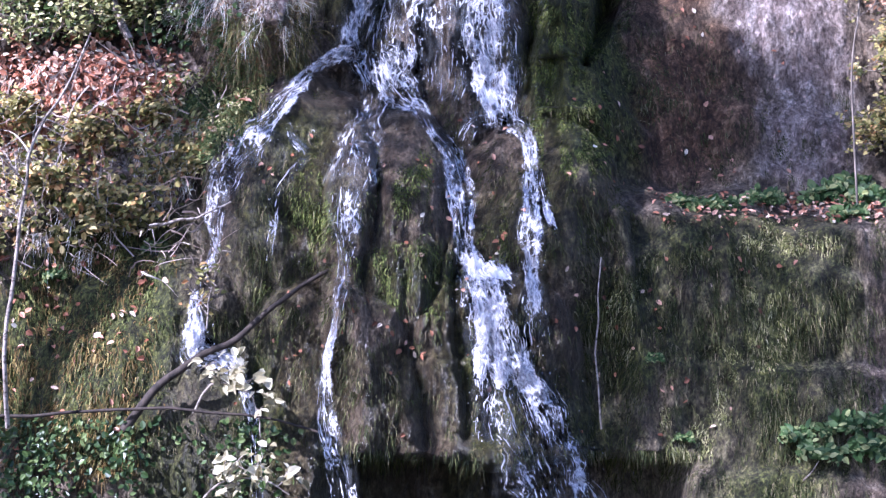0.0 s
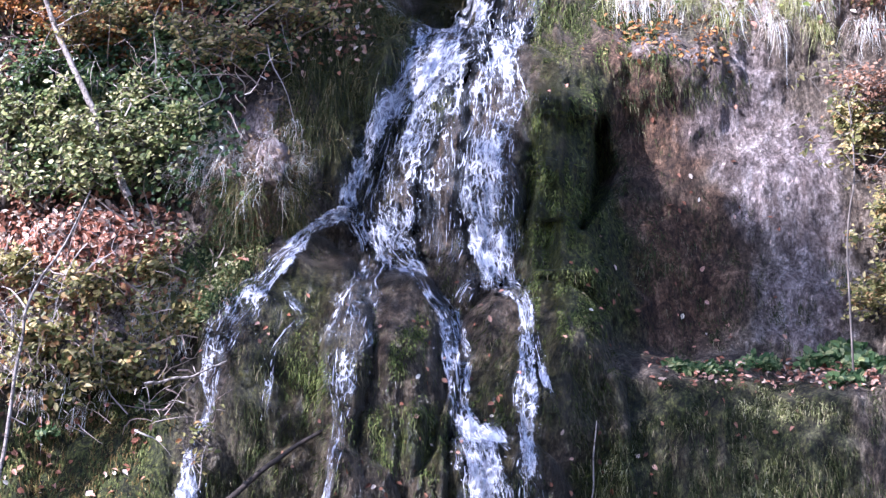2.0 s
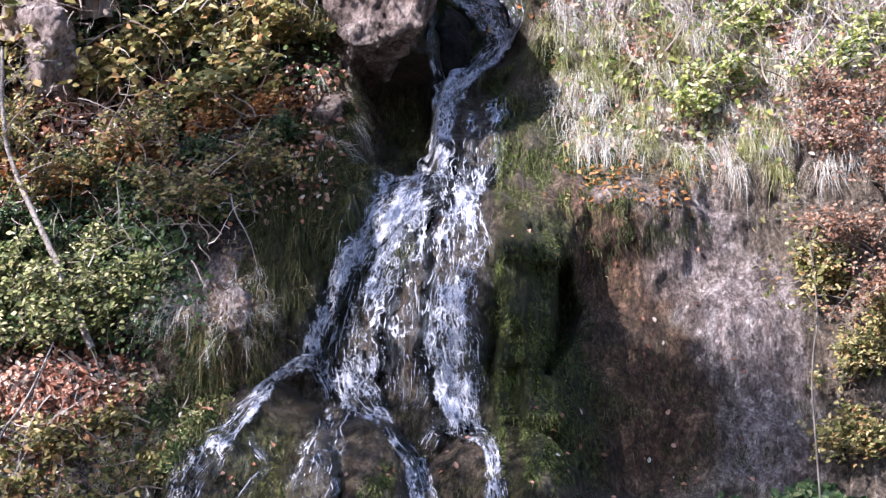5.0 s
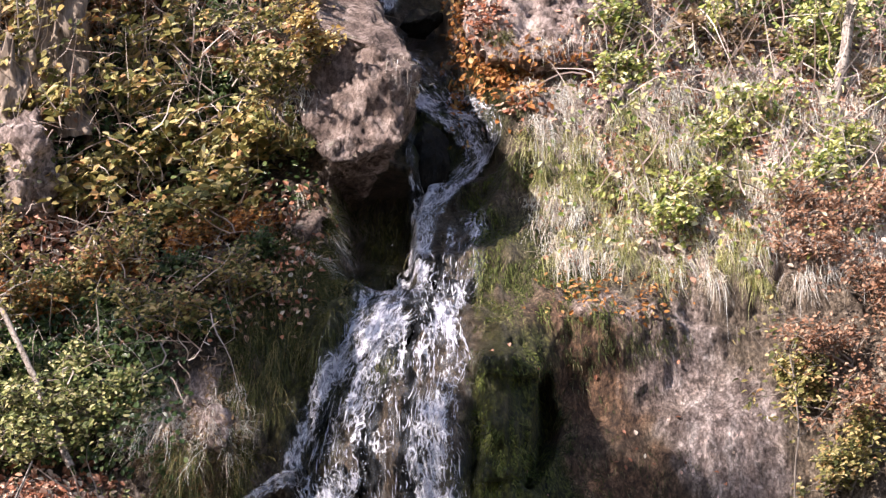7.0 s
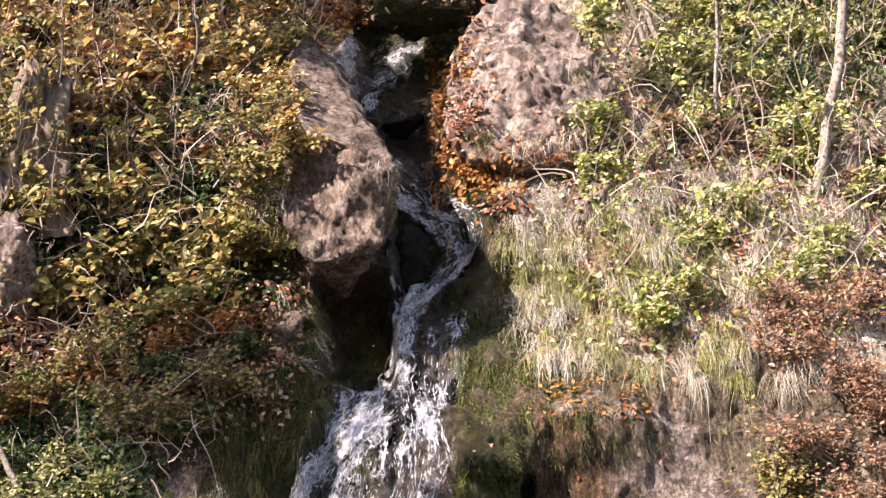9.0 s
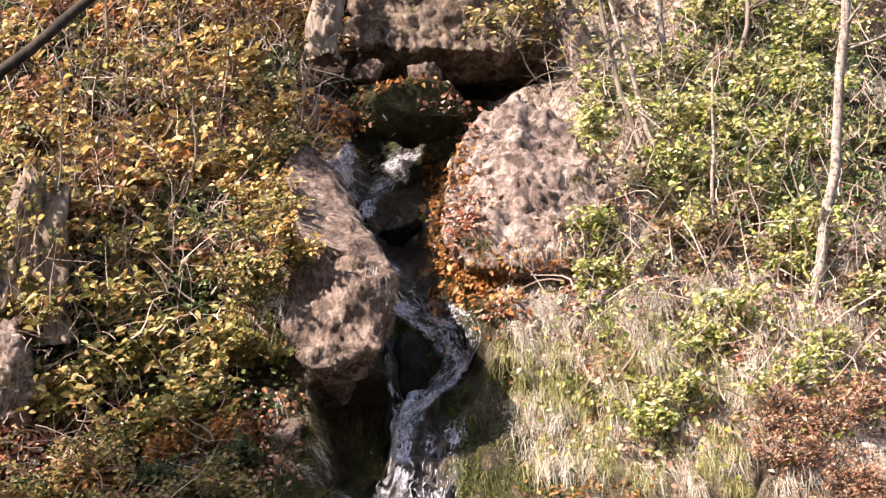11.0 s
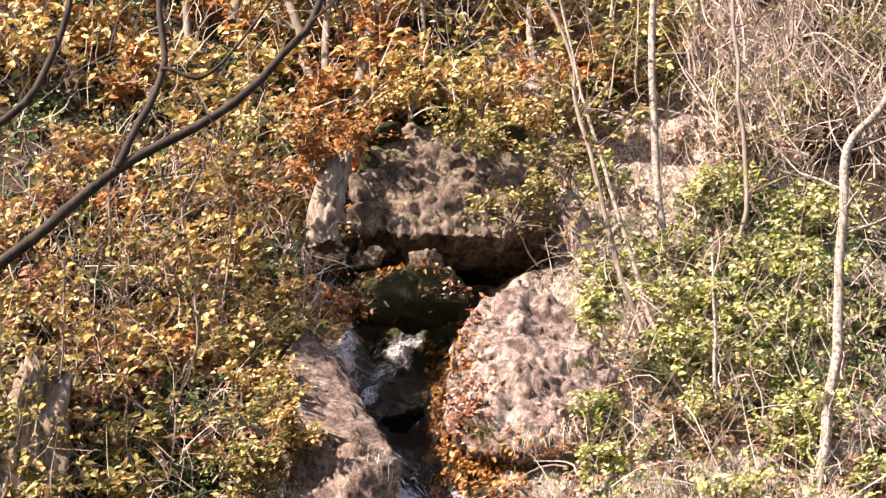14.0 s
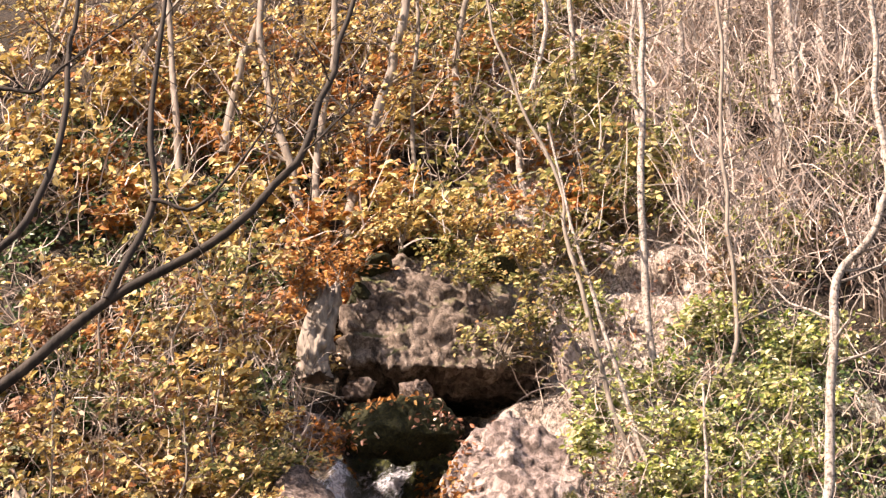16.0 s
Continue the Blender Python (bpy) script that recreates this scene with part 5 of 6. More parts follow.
grass("hanging_moss", "dark moss fringing the rock beside the falls", MOSS_HAIR, (0.2, 1.9, 3.1, 5.2), 7000, 0.05, 430, 1.4, 0.0036, lambda x, z: 1 - 1.0 * within(x, 0.28, 0.72, 0.05) * (z < 4.4) - 0.8 * smooth(1.0, 1.3, x) * (z < 4.5), 0.0, 2.2, "moss")
grass("hanging_moss", "moss and rootlets beside the chute", MOSS_HAIR, (0.2, 1.3, 4.9, 7.0), 7000, 0.06, 433, 1.4, 0.0036, None, 0.0, 2.2, "moss")
grass("hanging_moss", "thick moss around the dark hollow", MOSS_HAIR, (-1.1, -0.2, 4.3, 6.1), 3000, 0.11, 431, 1.5, 0.0035, None, 0.0, 2.2, "moss")
thicket("bramble_tangle", "tangle of thin brown stems on the bank", (-3.7, -1.5, 4.2, 6.4), 380, 0.5, 441, None, 0.4)
thicket("bramble_tangle", "pale dry twigs over the lower bank", (-3.8, -1.9, 1.9, 3.4), 240, 0.45, 446, None, 0.5)
thicket("bramble_tangle", "tangle of thin pale stems above the block", (-4.2, -0.9, 6.4, 12.0), 2500, 0.8, 442, None, 0.9, 0.0035, 0.6, 0.1)
thicket("bramble_tangle", "pale dry stems among the sunny shrubs", (1.2, 4.8, 5.8, 11.5), 1500, 0.7, 443, None, 0.9, 0.0035, 0.6, 0.1)
grass("hanging_moss", "olive moss and rootlets on the lower wall", MOSS_HAIR, (0.6, 2.7, 0.5, 2.35), 15000, 0.045, 432, 1.4, 0.0036, None, 0.0, 2.0, "moss")
grass("green_moss", "yellow-green moss dripping beside the chute", MOSS_GREEN, (0.25, 1.3, 4.75, 6.3), 7000, 0.05, 439, 1.4, 0.0045, None, 0.0, 1.6, "moss")
OCHRE = foliage("ochre_moss", [(0.0, (0.05, 0.03, 0.012)), (0.4, (0.17, 0.105, 0.03)), (0.75, (0.30, 0.20, 0.06)), (1.0, (0.44, 0.36, 0.14))], 0.1, 0.8, 1.1)
grass("ochre_moss", "ochre-brown moss hanging on the lower bank", OCHRE, (-3.7, -2.1, 0.6, 2.1), 6000, 0.06, 440, 1.4, 0.0045, left_of, 0.0, 1.5, "moss")
grass("green_grass", "fresh green grass beside the rivulet", FERN, (-2.15, -1.25, 2.7, 3.5), 2600, 0.16, 447, 0.9, 0.0038, left_of, 0.6)
grass("dry_grass", "bleached plume of dead grass on the bank", HAY, (-2.12, -1.88, 3.85, 4.12), 420, 0.30, 448, 1.3, 0.003, None, 0.5)
grass("withered_grass", "brown dead grass hanging under the white rock", BROWN, (-2.15, -1.4, 3.3, 3.7), 900, 0.13, 449, 1.3, 0.003, None, 0.3)
patch_of = lambda *spots: (lambda x, z: np.clip(sum(spot(x, z, *s) for s in spots) * 1.6, 0, 1))
grass("green_moss", "olive-green moss on the lower bank", MOSS_GREEN, (-3.7, -1.9, 0.7, 2.2), 8000, 0.035, 435, 1.2, 0.0045, left_of, 0.1, 1.6, "moss")
grass("green_moss", "green moss coating the pillar beside the falls", MOSS_GREEN, (0.25, 0.78, 2.6, 4.5), 9000, 0.03, 436, 1.2, 0.005, None, 0.1, 1.6, "moss")
grass("green_moss", "bright green moss patches on the lower wall", SUN_GRASS, (0.6, 2.3, 0.6, 2.3), 3600, 0.035, 437, 1.2, 0.0045, patch_of((0.86, 1.55, 0.16, 0.35), (1.75, 1.5, 0.2, 0.4), (1.35, 0.95, 0.25, 0.3), (2.0, 2.2, 0.4, 0.12)), 0.1, 1.6, "moss")
grass("green_moss", "green moss cushions on the tufa bulges", MOSS_GREEN, (-1.9, 0.8, 0.9, 3.1), 7000, 0.03, 438, 1.2, 0.005, patch_of((-1.25, 2.3, 0.2, 0.4), (-0.55, 1.9, 0.4, 0.3), (-0.6, 2.6, 0.25, 0.4), (0.6, 2.6, 0.3, 0.5), (0.0, 2.2, 0.15, 0.4), (-1.6, 1.5, 0.3, 0.4)), 0.1, 1.6, "moss")
thicket("bare_thicket", "dense thicket of bare pale twigs", (3.0, 7.8, 11.3, 21.5), 6800, 1.2, 444, None, 1.3, 0.0048, 1.6, 0.1)
thicket("bare_thicket", "thin upright stems on the wooded slope", (-5.0, 3.0, 12.0, 21.0), 1700, 1.1, 445, None, 1.5, 0.0045, 1.2, 0.1)

# ---- shrubs: bank, colour and size by stretch of slope ----
seed = 500
bush_rows = (
    # name, label, material, x from, to, height from, to, how many, size, leaf length
    ("green_bush", "dense pale green bush with yellowing leaves on the bank", GREEN, -3.7, -2.6, 3.5, 4.2, 6, 0.55, 0.05),
    ("hazel_shrub", "small yellowing shrub in the shady bank", YELLOW_GREEN, -3.9, -1.4, 4.5, 5.6, 11, 0.5, 0.05),
    ("beech_shrub", "small rust-leaved shrub in the shady bank", ORANGE, -3.8, -1.3, 4.6, 5.7, 6, 0.4, 0.045),
    ("creeper_tuft", "dark green creeper tuft on the shady bank", IVY, -3.6, -1.2, 4.3, 5.5, 8, 0.4, 0.045),
    ("hazel_shrub", "small yellowing shrub over fallen leaves", YELLOW_GREEN, -3.8, -2.0, 2.0, 3.1, 8, 0.4, 0.055),
    ("green_bush", "fresh green bush on the bank", GREEN, -3.0, -2.2, 3.7, 4.4, 5, 0.45, 0.05),
    ("hazel_shrub", "yellow-green shrub arching over the leafy bank", YELLOW_GREEN, -4.0, -1.3, 5.5, 6.6, 14, 0.75, 0.062),
    ("rust_shrub", "rust-brown shrub in the shady undergrowth", RUST, -4.4, -1.2, 6.5, 11.8, 22, 0.75, 0.055),
    ("hazel_shrub", "yellowing shrub with layered twigs above the bank", YELLOW_GREEN, -4.2, -1.4, 6.6, 8.2, 8, 0.85, 0.066),
    ("yellow_shrub", "bright yellow autumn shrub with layered twigs", YELLOW, -4.3, -1.3, 7.6, 9.4, 8, 0.9, 0.07),
    ("yellow_shrub", "bright yellow autumn shrub under the trees", YELLOW, -4.8, -0.9, 9.2, 11.8, 6, 1.0, 0.075),
    ("withered_shrub", "withered brown shrub in the undergrowth", BROWN, -4.5, -1.4, 7.8, 11.4, 11, 0.7, 0.055),
    ("yellow_shrub", "golden autumn shrub high on the slope", YELLOW, -5.4, 0.6, 12.0, 19.5, 34, 1.3, 0.082),
    ("beech_shrub", "copper-orange young beech beside the capstone", ORANGE, -1.3, -0.5, 11.0, 11.9, 4, 0.8, 0.062),
    ("beech_shrub", "rust-coloured shrub on the shady slope", ORANGE, -4.2, 2.0, 12.2, 18.0, 24, 0.95, 0.07),
    ("beech_shrub", "rust-coloured shrub in the undergrowth", ORANGE, -4.4, -1.3, 7.4, 11.8, 12, 0.65, 0.06),
    ("creeper_tuft", "dark green creeper climbing among the shrubs", IVY, -4.0, -1.1, 6.4, 11.5, 14, 0.6, 0.05),
    ("capstone_shrub", "thin yellow shrub growing over the boulder", YELLOW_GREEN, 0.3, 1.3, 11.2, 12.2, 6, 0.8, 0.06),
    ("hillside_shrub", "olive-yellow shrub among bare stems", YELLOW_GREEN, 0.3, 3.0, 12.2, 19.5, 36, 1.15, 0.075),
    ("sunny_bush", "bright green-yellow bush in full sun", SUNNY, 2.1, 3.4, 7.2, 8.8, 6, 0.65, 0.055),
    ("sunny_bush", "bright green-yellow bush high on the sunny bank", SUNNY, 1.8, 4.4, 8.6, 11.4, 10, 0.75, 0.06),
    ("green_bush", "deep green bush among the sunny shrubs", GREEN, 2.3, 4.6, 8.2, 11.2, 8, 0.65, 0.055),
    ("rust_shrub", "reddish withered shrub low on the sunny bank", BROWN, 1.5, 4.2, 6.8, 8.0, 7, 0.4, 0.045),
    ("dry_shrub", "orange-brown withered shrub on the sunny bank", RUST, 2.75, 4.0, 3.8, 5.9, 12, 0.55, 0.04),
    ("pale_shrub", "thin pale yellow shrub hanging on the bank", SUNNY, 1.5, 3.9, 5.4, 7.3, 9, 0.5, 0.045),
    ("pale_shrub", "thin yellowing shrub hanging beside the pale wall", YELLOW_GREEN, 2.6, 3.1, 2.6, 4.5, 7, 0.4, 0.045),
    ("sunny_bush", "thin yellow-green shrub before the bare thicket", SUNNY, 2.2, 6.0, 11.4, 16.5, 14, 0.9, 0.06),
    ("withered_shrub", "withered brown shrub on the upper slope", BROWN, 2.4, 6.5, 11.5, 16.0, 10, 1.0, 0.06),
)
for name, label, mat, xa, xb, za, zb, many, size, leaf in bush_rows:
    r = np.random.default_rng(seed)
    cells = r.permutation(many)
    for i in range(many):
        seed += 1
        x = xa + (xb - xa) * (cells[i] + r.uniform(0.1, 0.9)) / many
        z = za + (zb - za) * (i + r.uniform(0, 1)) / many
        shrub(name, label, x, z, size * r.uniform(0.75, 1.2), mat, seed, leaf=leaf * (1.0 if za < 5 else 1.2 if mat is SUNNY else 1.6), group=name.replace("_", " ") + "s", stems=int(r.integers(7, 11)) if za > 5 else 12, twigs=4 if za > 5 else 6, flat=mat in (YELLOW, YELLOW_GREEN), per=9 if za < 5 else 17 if mat is SUNNY else 9)

# ---- fern tufts and rosettes ----
def fern(x, z, size, seed, label="green fern tuft rooted on the rock ledge"):
    global rng
    rng = np.random.default_rng(seed)
    base = on_face(x, z, 0.0)[0]
    ob = root("fern", tuple(base), label, "fern", "ferns")
    fronds = 13
    for i in range(fronds):
        a = 2 * np.pi * (i + rng.uniform(0.1, 0.9)) / fronds
        lift = rng.uniform(0.25, 1.1)
        way = unit(np.array([np.cos(a), -0.55 + 0.35 * np.sin(a), lift]))
        L = size * rng.uniform(0.6, 1.05)
        s = np.linspace(0.25, 1, 5)
        mid = way * L * s[:, None] - np.array([0, 0, 0.55 * L]) * (s ** 2)[:, None]
        side = unit(np.cross(way, [0, -0.3, 1.0]))
        p = np.concatenate([mid, mid])
        ax = np.stack([side + way * 0.6, -side + way * 0.6]).repeat(5, 0)
        ln = np.tile(0.42 * L * np.sin(s * np.pi * 0.8 + 0.3), 2)
        v, f = leaf_arrays(p, np.tile([-0.25, -0.8, 0.6], (10, 1)) + rng.normal(0, 0.3, (10, 3)), ln, 0.62, ax)
        part("frond", quads("frond", v, f, False), FERN, ob)
    return ob


for i, (x, z, size) in enumerate(((1.33, 2.38, 0.17), (1.45, 2.36, 0.14), (1.84, 2.42, 0.17), (1.92, 2.40, 0.13), (2.32, 2.45, 0.2), (2.5, 2.5, 0.2), (2.42, 2.3, 0.16), (2.62, 2.42, 0.22), (1.58, 2.36, 0.12), (2.0, 0.82, 0.18), (2.25, 0.88, 0.2), (2.42, 0.74, 0.2), (2.12, 0.72, 0.18), (2.5, 0.92, 0.16), (1.07, 1.32, 0.08), (1.25, 0.8, 0.09), (-2.35, 2.05, 0.12), (-3.0, 1.85, 0.12))):
    fern(x, z + 0.04, size * 1.15, 900 + i)

# ---- slender trees ----
tree("sapling", "thin pale bare sapling on the lower bank", [(-3.12, 13.35, 0.9), (-3.11, 13.2, 1.26), (-3.07, 13.2, 1.83), (-2.99, 13.2, 2.45), (-2.93, 13.2, 2.77), (-2.76, 13.2, 3.03), (-2.58, 13.2, 3.43)], 0.016, 0.006, PALE_BARK, 601, 5, 0.5, None, None, 1, "saplings", 0.5, 0.01)
tree("sapling", "thin pale sapling in front of the wall", [(2.72, 14.2, 0.9), (2.65, 14.2, 1.35), (2.53, 14.25, 2.0), (2.47, 14.3, 2.66), (2.45, 14.3, 3.44), (2.5, 14.3, 3.83), (2.46, 14.35, 4.3)], 0.011, 0.005, GREY_BARK, 602, 6, 0.5, 0.05, YELLOW_GREEN, 6, "saplings", 0.5, 0.01)
tree("leaning_sapling", "pale leaning trunk among green bushes", [(-2.6, 14.75, 3.6), (-2.86, 14.85, 4.1), (-2.95, 14.9, 4.34), (-3.13, 14.95, 4.68), (-3.26, 15, 4.94), (-3.36, 15, 5.32), (-3.4, 15, 5.9)], 0.03, 0.014, PALE_BARK, 603, 5, 0.6, 0.05, YELLOW_GREEN, 6, "saplings", 0.5, 0.01)
tree("birch", "white-barked crooked birch on the sunny bank", [(3.2, 16.5, 6.3), (3.27, 16.5, 6.6), (3.45, 16.55, 7.4), (3.68, 16.6, 8.5), (3.86, 16.6, 9.8), (3.98, 16.7, 10.2), (4.32, 16.7, 10.62), (4.49, 16.7, 11.06), (4.55, 16.7, 12.4), (4.7, 16.7, 14.5)], 0.054, 0.026, PALE_BARK, 604, 14, 0.9, None, None, 1, "slender trees", 0.4, 0.03, 7)
tree("pale_tree", "straight thin tree with pale bark", [(2.51, 18.75, 9.3), (2.51, 18.8, 9.56), (2.47, 18.8, 11.83), (2.6, 18.8, 13.19), (2.64, 18.8, 14.64), (2.7, 18.8, 16.5)], 0.045, 0.03, PALE_BARK, 605, 8, 0.8, 0.06, YELLOW_GREEN, 6)
tree("pale_tree", "thin grey stem leaning over the hollow", [(2.2, 17.7, 8.4), (2.16, 18, 8.72), (1.86, 18, 9.93), (1.66, 18, 11.09), (1.56, 18, 11.92), (1.08, 18, 13.34), (0.9, 18, 14.3)], 0.032, 0.012, GREY_BARK, 606, 8, 0.8, 0.06, YELLOW_GREEN, 6)
tree("pale_tree", "thin grey stem leaning over the hollow", [(2.32, 17.8, 8.6), (2.25, 18, 8.88), (1.89, 18, 10.41), (1.67, 18, 11.4), (1.5, 18, 12.6)], 0.03, 0.012, PALE_BARK, 607, 6, 0.7, None, None, 1)
tree("pale_tree", "thin forked tree among green bushes", [(2.85, 18.2, 8.3), (2.9, 18.4, 8.73), (3.02, 18.5, 9.48), (3.27, 18.5, 10.38), (3.31, 18.5, 11.45), (3.35, 18.5, 12.65), (3.45, 18.5, 14.41), (3.5, 18.5, 16)], 0.03, 0.018, GREY_BARK, 608, 9, 0.9, 0.055, YELLOW_GREEN, 4)
tree("pale_tree", "white stem hanging among green leaves", [(2.58, 16.9, 7.2), (2.6, 16.9, 7.6), (2.62, 16.95, 8.3), (2.66, 17, 9.2)], 0.022, 0.012, PALE_BARK, 618, 4, 0.5, 0.05, GREEN, 8)
tree("grey_tree", "grey trunk leaning behind the boulder", [(-0.62, 20.9, 12.6), (-0.58, 21, 13.38), (-0.38, 21, 14.22), (-0.1, 21, 15.15), (0.12, 21, 16.21), (0.3, 21, 17.5)], 0.075, 0.05, GREY_BARK, 609, 8, 1.0, 0.07, YELLOW, 10)
tree("grey_tree", "grey trunk leaning in the yellow shrubs", [(-1.1, 20.9, 12.9), (-1.23, 21, 13.7), (-1.44, 21, 14.47), (-1.58, 21, 15.1), (-1.7, 21, 16.5)], 0.06, 0.04, GREY_BARK, 610, 8, 1.0, 0.07, YELLOW, 10)
tree("grey_tree", "grey trunk leaning in the yellow shrubs", [(-2.1, 21.2, 14.2), (-1.92, 21.2, 15.43), (-1.8, 21.2, 15.75), (-1.6, 21.2, 16.5), (-1.4, 21.2, 18)], 0.06, 0.04, GREY_BARK, 611, 8, 1.0, 0.07, YELLOW, 10)
tree("grey_tree", "grey trunk behind the boulder", [(-1.0, 21, 12.8), (-0.95, 21, 14.0), (-0.8, 21.1, 15.4), (-0.75, 21.1, 17.5)], 0.05, 0.035, GREY_BARK, 612, 7, 1.0, 0.07, YELLOW, 8)
tree("pale_tree", "pale trunk on the bare slope", [(3.3, 22, 13.8), (3.4, 22, 14.34), (3.56, 22, 15.57), (3.57, 22, 16.5), (3.6, 22, 18.5)], 0.06, 0.04, PALE_BARK, 613, 8, 1.0, None, None, 1)
tree("pale_tree", "broad pale trunk on the bare slope", [(4.9, 23, 15.0), (5.01, 23, 15.74), (5.27, 23, 17.51), (5.4, 23, 19.5)], 0.12, 0.09, PALE_BARK, 614, 7, 1.2, None, None, 1)
tree("pale_tree", "pale trunk on the bare slope", [(5.4, 23, 15.4), (5.47, 23, 15.91), (5.72, 23, 17.51), (5.9, 23, 19.5)], 0.08, 0.06, PALE_BARK, 615, 7, 1.2, None, None, 1)
for i in range(16):
    r = np.random.default_rng(700 + i)
    x = (-5.2, 0.8, 1.5, 2.2, 3.0, 4.2, 4.6, 6.2, 6.8, -3.2, -2.6, -4.4, 5.0, 5.8, 7.2, 0.2)[i]
    z = 12.6 + 2.6 * r.random() + 0.25 * abs(x)
    y = float(face(x, z))
    tree("grey_tree" if x < 1 else "pale_tree", "slender leafless tree on the wooded slope" if x > 1 else "slender yellow-leaved tree on the wooded slope",
         [(x, y + 0.1, z - 0.2), (x + r.normal(0, 0.1), y, z + 1), (x + r.normal(0, 0.25), y, z + 3), (x + r.normal(0, 0.4), y, z + 6)], r.uniform(0.03, 0.06), 0.02, GREY_BARK if x < 1 else PALE_BARK, 720 + i, 10, 1.0,
         0.075 if x < 1 else None, YELLOW if x < 1 else None, 10 if x < 1 else 1)

for i in range(14):
    r = np.random.default_rng(760 + i)
    x, z = -4.3 + 3.2 * (i + r.random()) / 14, 5.9 + 4.6 * ((i * 5) % 14 + r.random()) / 14
    y = float(face(x, z))
    tree("hazel_sapling", "thin upright hazel sapling with yellowing leaves", [(x, y + 0.08, z - 0.15), (x + r.normal(0, 0.05), y - 0.15, z + 0.5), (x + r.normal(0, 0.15), y - 0.25, z + 1.3), (x + r.normal(0, 0.3), y - 0.3, z + 2.2)],
         r.uniform(0.012, 0.02), 0.006, GREY_BARK, 780 + i, 8, 0.55, 0.085, (YELLOW, YELLOW_GREEN)[i % 2], 7, "hazel saplings", 0.3, 0.02, 4, 0.3)

# ---- stumps, fallen wood ----
stump("tree_stump", "splintered pale stump on the leafy bank", (-3.0, 16.3, 6.45), (-3.1, 16.4, 7.95), 0.21, 801, STUMP_WOOD)
stump("tree_stump", "old splintered stump beside the hollow", (-0.78, 18.6, 10.1), (-0.80, 18.7, 11.1), 0.125, 802, GREY_BARK)
stump("tree_stump", "pale broken stump among the shrubs", (-3.45, 16.0, 6.2), (-3.5, 16.1, 7.1), 0.14, 803, STUMP_WOOD)
rng = np.random.default_rng(12)
for pts, ra, rb, lab in (
        ([(-2.40, 13.55, 0.88), (-2.13, 13.62, 1.23), (-1.69, 13.7, 1.48), (-1.39, 13.75, 1.74), (-1.06, 13.8, 1.95)], 0.032, 0.012, "dark wet fallen bough leaning on the tufa"),
        ([(-3.4, 13.4, 0.96), (-2.9, 13.45, 0.98), (-2.32, 13.5, 1.02), (-1.62, 13.5, 0.99), (-1.14, 13.5, 0.89)], 0.013, 0.008, "thin dark branch lying across the foot"),
        ([(-2.3, 13.9, 2.22), (-2.1, 13.95, 2.28), (-1.95, 14.0, 2.32), (-1.75, 14.05, 2.42)], 0.012, 0.006, "pale twig caught beside the rivulet"),
        ([(0.72, 13.75, 0.9), (0.68, 13.8, 1.5), (0.70, 13.85, 2.05)], 0.007, 0.005, "thin pale stem standing against the wall"),
        ([(1.7, 13.5, 0.3), (1.95, 13.55, 0.55), (2.1, 13.5, 0.72)], 0.008, 0.004, "pale bare twig at the foot")):
    line = bend(pts, 6, 0.015)
    v, f = tube(line, ra, rb, 7)
    ob = part("fallen_branch", quads("fallen_branch", v - line[0], f), DARK_BARK if "dark" in lab else PALE_BARK)
    ob.location = line[0]
    tagged(ob, lab, "branch")
tree("leafy_twig", "thin twig with pale leaves hanging by the small fall", [(-1.95, 13.6, 1.0), (-1.8, 13.5, 1.2), (-1.55, 13.4, 1.1), (-1.48, 13.35, 0.85)], 0.008, 0.003, PALE_BARK, 630, 7, 0.2, 0.085, PALE_LEAF, 4, "twigs", 0.35, 0.01, 3)
tree("leafy_twig", "pale-leaved twig hanging over the foot of the falls", [(-1.95, 13.5, 0.35), (-1.75, 13.4, 0.55), (-1.5, 13.3, 0.6), (-1.3, 13.3, 0.5)], 0.008, 0.003, PALE_BARK, 632, 7, 0.2, 0.085, PALE_LEAF, 4, "twigs", 0.3, 0.01, 3)
tree("leafy_twig", "thin twig with pale leaves hanging by the rivulet", [(-1.9, 13.7, 1.55), (-1.85, 13.6, 1.8), (-1.78, 13.55, 1.95)], 0.006, 0.003, PALE_BARK, 631, 5, 0.25, 0.05, YELLOW_GREEN, 4, "twigs", 0.1, 0.01, 3)


# ---- growth on and before the boulders ----
def tuft(place, mat, count, length, seed, label, name="grass_tuft", rise=0.5, spread=0.08, droop=1.2):
    global rng
    rng = np.random.default_rng(seed)
    p = rng.normal(0, spread, (count, 3)) * [1, 0.5, 0.35]
    way = np.array([0, -0.7, rise]) + rng.normal(0, 0.4, (count, 3))
    v, f = blade_arrays(p, way, length * rng.uniform(0.5, 1.15, count), 0.003 * rng.uniform(0.7, 1.5, count), droop * rng.uniform(0.6, 1.3, count))
    ob = part(name, quads(name, v, f), mat)
    ob.location = place
    return tagged(ob, label, "grass", "grass tufts", "stuff")


